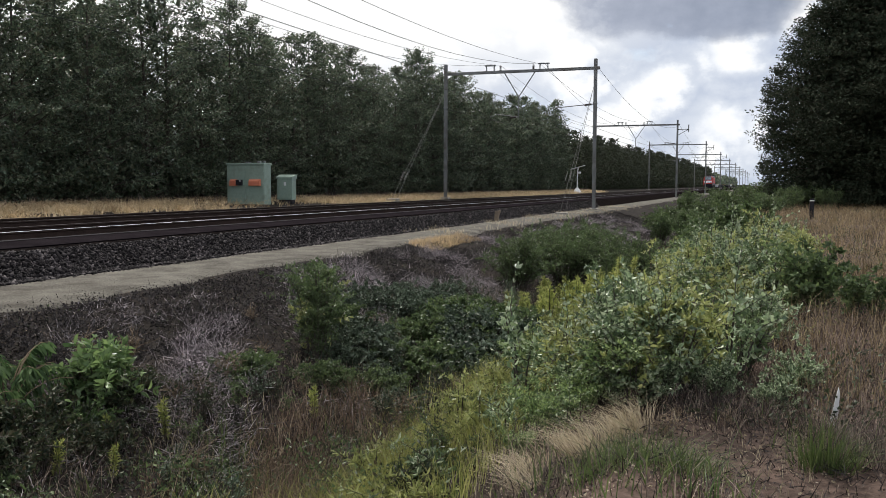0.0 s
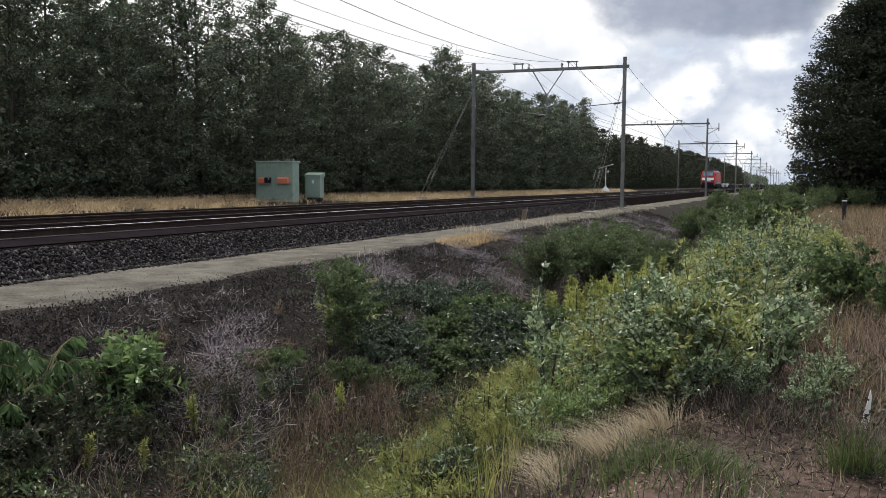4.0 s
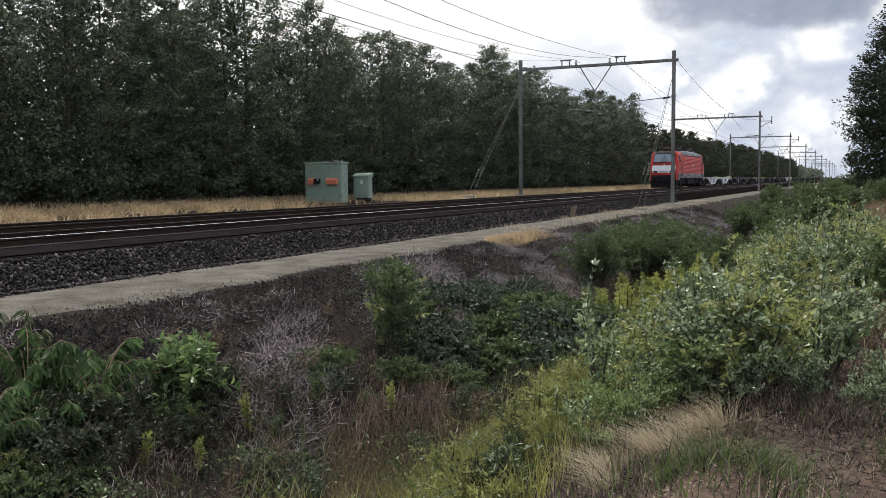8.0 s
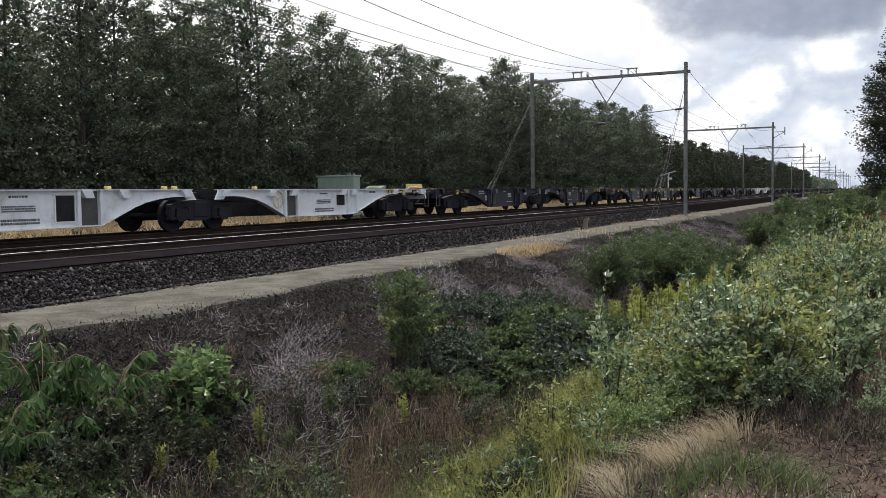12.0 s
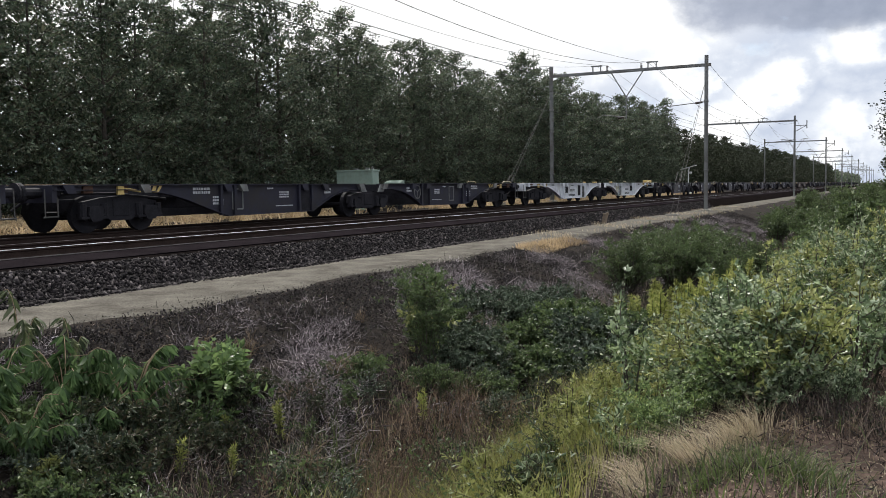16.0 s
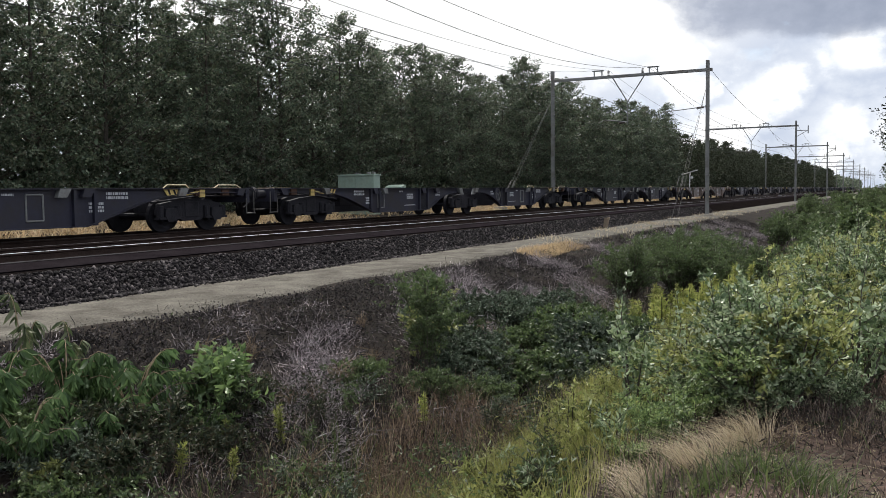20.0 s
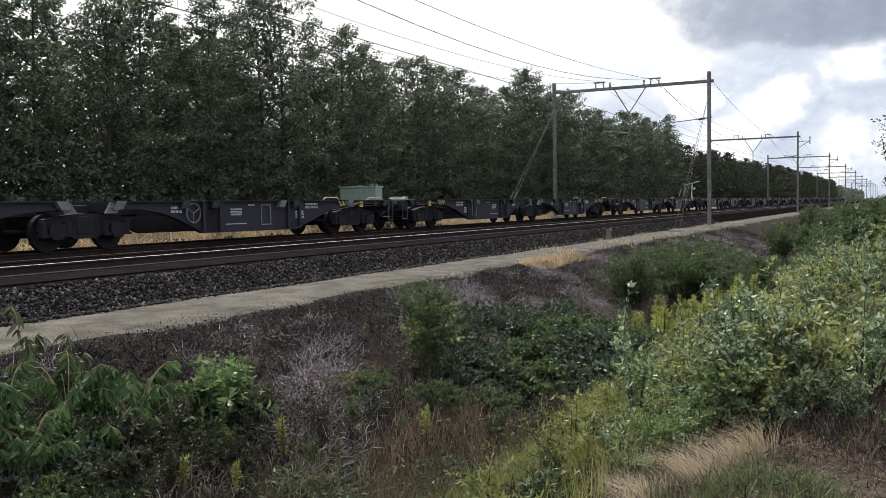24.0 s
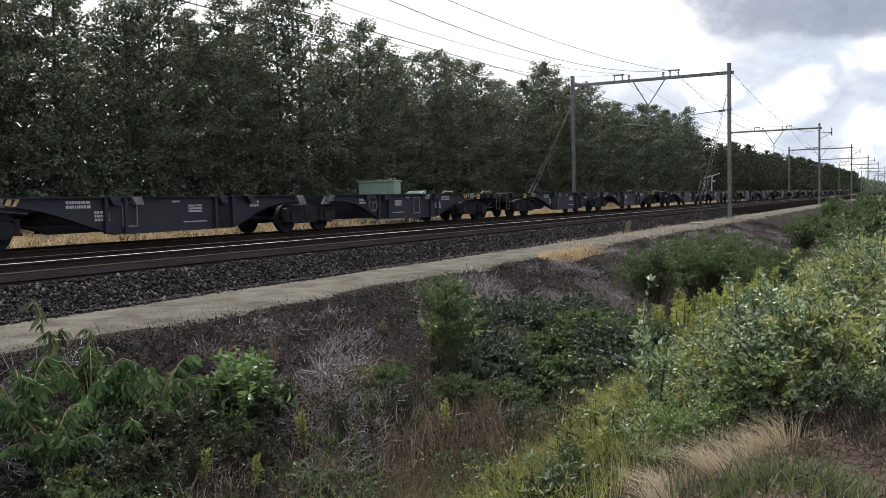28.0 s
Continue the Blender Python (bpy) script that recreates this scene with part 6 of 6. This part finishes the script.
        v, f = blade_array(p + sway[tuft] * np.array([0.9, 0.9, 0]), h * rng.uniform(0.45, 1.15, n) * tall[tuft], 0.0042, out * 0.6 + sway[tuft] + wind * rng.uniform(0.2, 1.15, (n, 1)) + rng.normal(0, 0.085, (n, 3)) * np.array([1, 1, 0.2]), rng)
        tagged(new(name, tris(name, v, f, mat)), lab, "grass tussock", kind="stuff")


def build_bushes():
    under = [bush_meshes(300 + i, 3.0, 3.0, 26, 0.2, 0.6, 24, M_OAKLEAF, twigs=6) for i in range(2)]
    r = random.Random(12)
    scatter_bushes("undergrowth", "dark shrub under the trees behind the tracks", "undergrowth", under, [(-27.4 + r.uniform(-0.6, 0.6), -2 + 2.0 * k + r.uniform(-0.6, 0.6), r.uniform(0.75, 1.15)) for k in range(62)], 9)
    willow = [bush_meshes(200 + i, 1.9, 2.3, 50, 0.09, 0.3, 50, M_MID, twigs=6) for i in range(3)]
    far_willow = [bush_meshes(210 + i, 1.9, 2.3, 36, 0.15, 0.34, 26, M_MID, twigs=5) for i in range(2)]
    scatter_bushes("willow_bush", "rounded mid-green willow bush in the ditch", "willow bushes", willow, [(-6.1, 22.5, 0.95), (-5.2, 24.5, 1.05), (-4.4, 25.5, 0.95), (-6.4, 26.5, 0.9), (-5.0, 28.0, 1.0), (-3.6, 28.5, 0.85), (-6.2, 31.5, 0.8), (-3.9, 24.0, 0.75)], 1)
    scatter_bushes("willow_bush", "green willow bush farther down the ditch", "far willow bushes", far_willow, [(-5.0, 46, 1.0), (-4.0, 52, 1.1), (-2.6, 40, 0.8), (-5.4, 58, 1.1), (-3.5, 62, 1.2), (-4.6, 70, 1.2), (-6.0, 78, 1.2), (-2.5, 74, 1.2), (-3.5, 86, 1.4), (-7.0, 92, 1.2), (-1.5, 95, 1.2), (-5, 104, 1.4), (-2.5, 112, 1.4), (-6, 125, 1.4), (-1.0, 58, 0.9), (0.0, 75, 1.2), (0.5, 50, 0.8), (1.2, 56, 0.9), (1.8, 60, 1.0), (2.8, 62, 1.2), (0.8, 66, 1.0), (-0.4, 46, 0.8), (3.6, 58, 0.9)], 2)
    bramble = [bush_meshes(220 + i, 0.75, 1.7, 34, 0.062, 0.6, 50, (M_BRAMBLE, M_BRAMBLE, M_MID)[i], 0.3, twigs=5) for i in range(3)]
    scatter_bushes("bramble", "low dark bramble thicket on the bank's foot", "brambles", bramble, [(-6.3, 13.0, 0.9), (-5.7, 14.2, 1.0), (-5.0, 15.0, 1.1), (-6.4, 15.3, 1.0), (-4.6, 13.6, 0.8), (-5.6, 16.5, 1.1), (-4.8, 17.0, 1.0), (-5.4, 12.2, 0.7), (-7.0, 17.0, 0.9), (-6.9, 5.6, 0.7), (-6.2, 5.0, 0.7), (-7.5, 5.6, 0.7), (-5.6, 10.6, 0.6), (-6.3, 9.8, 0.6), (-7.2, 14.0, 0.9), (-7.1, 15.5, 0.9), (-6.2, 17.6, 1.0), (-4.3, 15.7, 0.9), (-4.2, 12.7, 0.7), (-5.2, 11.4, 0.7), (-4.6, 10.9, 0.6), (-5.9, 11.8, 0.7), (-6.8, 13.4, 0.8), (-4.0, 14.2, 0.9), (-6.0, 12.9, 1.0), (-4.1, 13.4, 1.15), (-3.75, 14.7, 1.1), (-4.7, 14.4, 1.35), (-5.0, 13.0, 1.2), (-5.3, 15.6, 1.3), (-4.3, 15.2, 1.25)], 3)
    sapling = [bush_meshes(240 + i, 1.55, 0.85, 12, 0.062, 0.36, 62, M_FRESH if i else M_MID, twigs=8) for i in range(2)]
    scatter_bushes("young_robinia", "slender fresh green sapling on the bank", "saplings", sapling, [(-6.35, 11.8, 1.15), (-6.7, 12.4, 0.9), (-6.1, 11.4, 0.7)], 4)
    top = [bush_meshes(245, 1.75, 0.5, 4, 0.1, 0.35, 60, M_LIME, 0.3, twigs=5)]
    scatter_bushes("young_robinia", "slender pale green shoots above the sapling", "saplings", top, [(-6.45, 11.9, 1.0)], 4)
    droop = [arching_meshes(250 + i, 0.85, 1.25, 15, 0.17, 12, M_DROOP) for i in range(3)]
    scatter_bushes("drooping_shrub", "green shrub with arching stems and long hanging leaves", "drooping shrubs", droop, [(-7.35, 6.9, 1.0), (-7.7, 6.3, 1.0), (-7.6, 5.5, 0.95), (-7.1, 6.2, 0.8), (-7.0, 5.3, 0.8), (-7.9, 7.1, 0.75)], 5)
    fresh_sapling = [bush_meshes(246 + i, 1.05, 0.75, 10, 0.125, 0.34, 34, M_FRESH, 0.25, twigs=6, oval=True) for i in range(2)]
    scatter_bushes("cherry_sapling", "fresh bright green sapling with long leaves", "cherry saplings", fresh_sapling, [(-6.8, 7.65, 1.1), (-7.0, 7.95, 0.85), (-6.55, 7.3, 0.6)], 19)
    below = [bush_meshes(252 + i, 0.7, 1.2, 22, 0.07, 0.4, 44, M_DULL, 0.2, twigs=5) for i in range(2)]
    scatter_bushes("low_shrub", "dark leafy growth under the drooping shrub", "low shrubs", below, [(-6.8, 7.6, 0.9), (-6.7, 6.6, 1.0), (-6.3, 5.7, 0.9), (-7.2, 6.0, 0.9), (-6.2, 6.9, 0.7), (-7.0, 8.5, 0.7), (-5.9, 5.1, 0.7)], 17)
    tall = [arching_meshes(258 + i, 1.25, 0.6, 3, 0.2, 9, M_DULLGREEN) for i in range(2)]
    scatter_bushes("drooping_shoot", "tall thin shoot with hanging dull green leaves", "drooping shrubs", tall, [(-8.3, 6.3, 0.95), (-8.2, 6.85, 0.72)], 15)
    frond = [bush_meshes(259, 0.5, 0.7, 9, 0.1, 0.24, 50, M_LIME, 0.5, twigs=3)]
    scatter_bushes("fern", "pale green fern-like plant", "ferns", frond, [(-6.75, 5.3, 0.8), (-6.3, 5.0, 0.6)], 16)
    gold = [bush_meshes(255 + i, 0.66, 0.12, 3, 0.07, 0.16, 110, M_GOLD, 0.0, twigs=0) for i in range(2)]
    r = random.Random(51)
    stand = [(r.uniform(-4.9, -2.9), r.uniform(16.4, 22.5), r.uniform(1.2, 1.9)) for _ in range(60)]
    scatter_bushes("goldenrod", "upright yellow-green goldenrod stalks", "goldenrod", gold, [(-5.95, 7.7, 1.0), (-6.05, 6.2, 1.0), (-5.75, 6.6, 0.8), (-6.3, 7.2, 0.8), (-5.2, 9.6, 0.9), (-4.3, 17.5, 1.5), (-4.0, 18.3, 1.6), (-4.5, 18.6, 1.5), (-3.6, 17.2, 1.3), (-4.2, 19.6, 1.6), (-3.7, 19.4, 1.5), (-3.3, 18.4, 1.3), (-4.7, 19.9, 1.4), (-3.4, 8.6, 0.9), (-3.7, 9.8, 1.0), (-3.2, 7.6, 0.8), (-2.9, 9.2, 0.9)] + stand, 6)
    grey = [bush_meshes(260 + i, 0.85, 0.95, 17, 0.054, 0.44, 50, M_GREYGREEN, twigs=6, oval=True) for i in range(3)]
    lime = [bush_meshes(264 + i, 0.8, 0.9, 16, 0.05, 0.4, 48, M_LIME, twigs=6, oval=True) for i in range(2)]
    mid = [bush_meshes(267 + i, 0.85, 0.9, 16, 0.053, 0.42, 50, M_BRIGHT, twigs=6, oval=True) for i in range(2)]
    r = random.Random(33)
    spots = []
    for i in range(96):
        y = 6.9 + 16 * (i / 96) ** 1.1
        x = r.uniform(-2.7, 0.35) + max(0, 0.06 * (y - 9))
        if y < 10 and x < -1.7:
            x += 1.2
        if y < 8.2 and x > -0.6:
            x -= 1.0
        spots.append((x, y + r.uniform(-0.3, 0.3), r.uniform(0.6, 1.1)))
    scatter_bushes("alder_shrub", "pale grey-green leafy shrub on the near bank", "leafy shrubs", grey, spots[0::3] + [(-1.1, 7.0, 0.5), (-0.7, 6.9, 0.45), (-0.3, 7.1, 0.5), (0.1, 7.2, 0.45), (-1.5, 7.5, 0.55), (-0.5, 7.5, 0.6), (0.3, 7.7, 0.5)], 6)
    scatter_bushes("lime_shrub", "yellow-green leafy shrub on the near bank", "lime shrubs", lime, spots[1::3] + [(-2.4, 14.0, 0.9), (-2.0, 14.8, 0.9), (-2.9, 15.5, 0.9), (-1.6, 13.4, 0.8), (-3.2, 12.2, 0.6), (-3.4, 14.4, 0.7), (-2.9, 10.0, 0.7), (-2.7, 11.4, 0.8), (-2.0, 12.6, 0.9), (-2.9, 13.2, 0.9), (-1.2, 11.0, 0.9), (-0.4, 12.0, 0.9)], 7)
    scatter_bushes("leafy_shrub", "mid-green leafy shrub on the near bank", "green shrubs", mid, spots[2::3] + [(-1.55, 6.6, 0.55), (-1.75, 7.0, 0.6), (-1.35, 6.9, 0.6), (-1.95, 7.4, 0.6), (-1.2, 7.2, 0.6), (-1.7, 6.25, 0.4)], 8)
    sprig = [bush_meshes(275, 1.15, 0.5, 4, 0.06, 0.5, 30, M_GREYGREEN, twigs=5), bush_meshes(276, 1.1, 0.45, 4, 0.06, 0.5, 30, M_LIME, twigs=4), bush_meshes(277, 1.0, 0.5, 5, 0.06, 0.45, 30, M_MID, twigs=5)]
    scatter_bushes("shoot", "tall leafy shoot standing out of the shrubs", "leafy shoots", sprig, [(-2.6, 7.6, 0.8), (-2.2, 7.2, 0.6), (-1.4, 6.6, 0.5)] + [(r.uniform(-2.6, 0.5), 7.5 + 13 * r.random(), r.uniform(0.8, 1.3)) for _ in range(54)], 13)
    weed = [bush_meshes(280, 0.5, 0.3, 6, 0.05, 0.35, 26, M_DULL, twigs=3), bush_meshes(281, 0.55, 0.22, 4, 0.055, 0.3, 30, M_MID, twigs=3), bush_meshes(282, 0.45, 0.25, 5, 0.045, 0.35, 26, M_BRAMBLE, twigs=3)]
    r = random.Random(41)
    spots = []
    while len(spots) < 120:
        y = 5.2 + 20 * r.random() ** 1.6
        x = r.uniform(-6.6, -1.9)
        spots.append((x, y, r.uniform(0.5, 1.15)))
    scatter_bushes("weed", "upright leafy weed in the ditch", "weeds", weed, spots, 11)
    fresh = [bush_meshes(290 + i, 0.5, 0.3, 6, 0.06, 0.24, 40, M_LIME, 0.1, twigs=3) for i in range(2)] + [bush_meshes(292, 0.55, 0.3, 6, 0.055, 0.3, 36, M_GREYGREEN, 0.1, twigs=3), bush_meshes(293, 0.5, 0.25, 5, 0.05, 0.3, 36, M_MID, 0.1, twigs=3)]
    scatter_bushes("lime_weed", "thin yellow-green weed at the ditch side", "lime weeds", fresh, [(r.uniform(-3.7, -1.9), 5.4 + 8 * r.random() ** 1.4, r.uniform(0.6, 1.2)) for _ in range(64)], 18)
    dry = [bush_meshes(285 + i, 0.4, 0.35, 9, 0.03, 0.5, 10, M_RUST, stem_mat=M_STALK, twigs=6) for i in range(2)]
    scatter_bushes("dry_weed", "dry brown weed skeleton", "dry weeds", dry, [(r.uniform(-0.9, 1.6), 5.2 + 8 * r.random(), r.uniform(0.3, 0.6)) for _ in range(30)] + [(r.uniform(-8.0, -4.0), 6 + 12 * r.random(), r.uniform(0.6, 1.1)) for _ in range(24)], 12)
    oak = [bush_meshes(270 + i, 1.1, 0.8, 14, 0.085, 0.55, 50, M_MID, twigs=6) for i in range(2)]
    scatter_bushes("young_oak", "young oak bush in the dry grass", "young oaks", oak, [(0.55, 11.0, 0.85), (0.6, 14.2, 0.8), (1.0, 10.2, 0.7), (-0.6, 23.5, 1.3), (-0.3, 24.6, 1.2), (-1.4, 22.0, 1.1), (-1.6, 26.0, 1.1), (-2.0, 30.0, 1.1), (-1.5, 35.0, 1.1)], 7)


build_grass()
build_bushes()
motions()
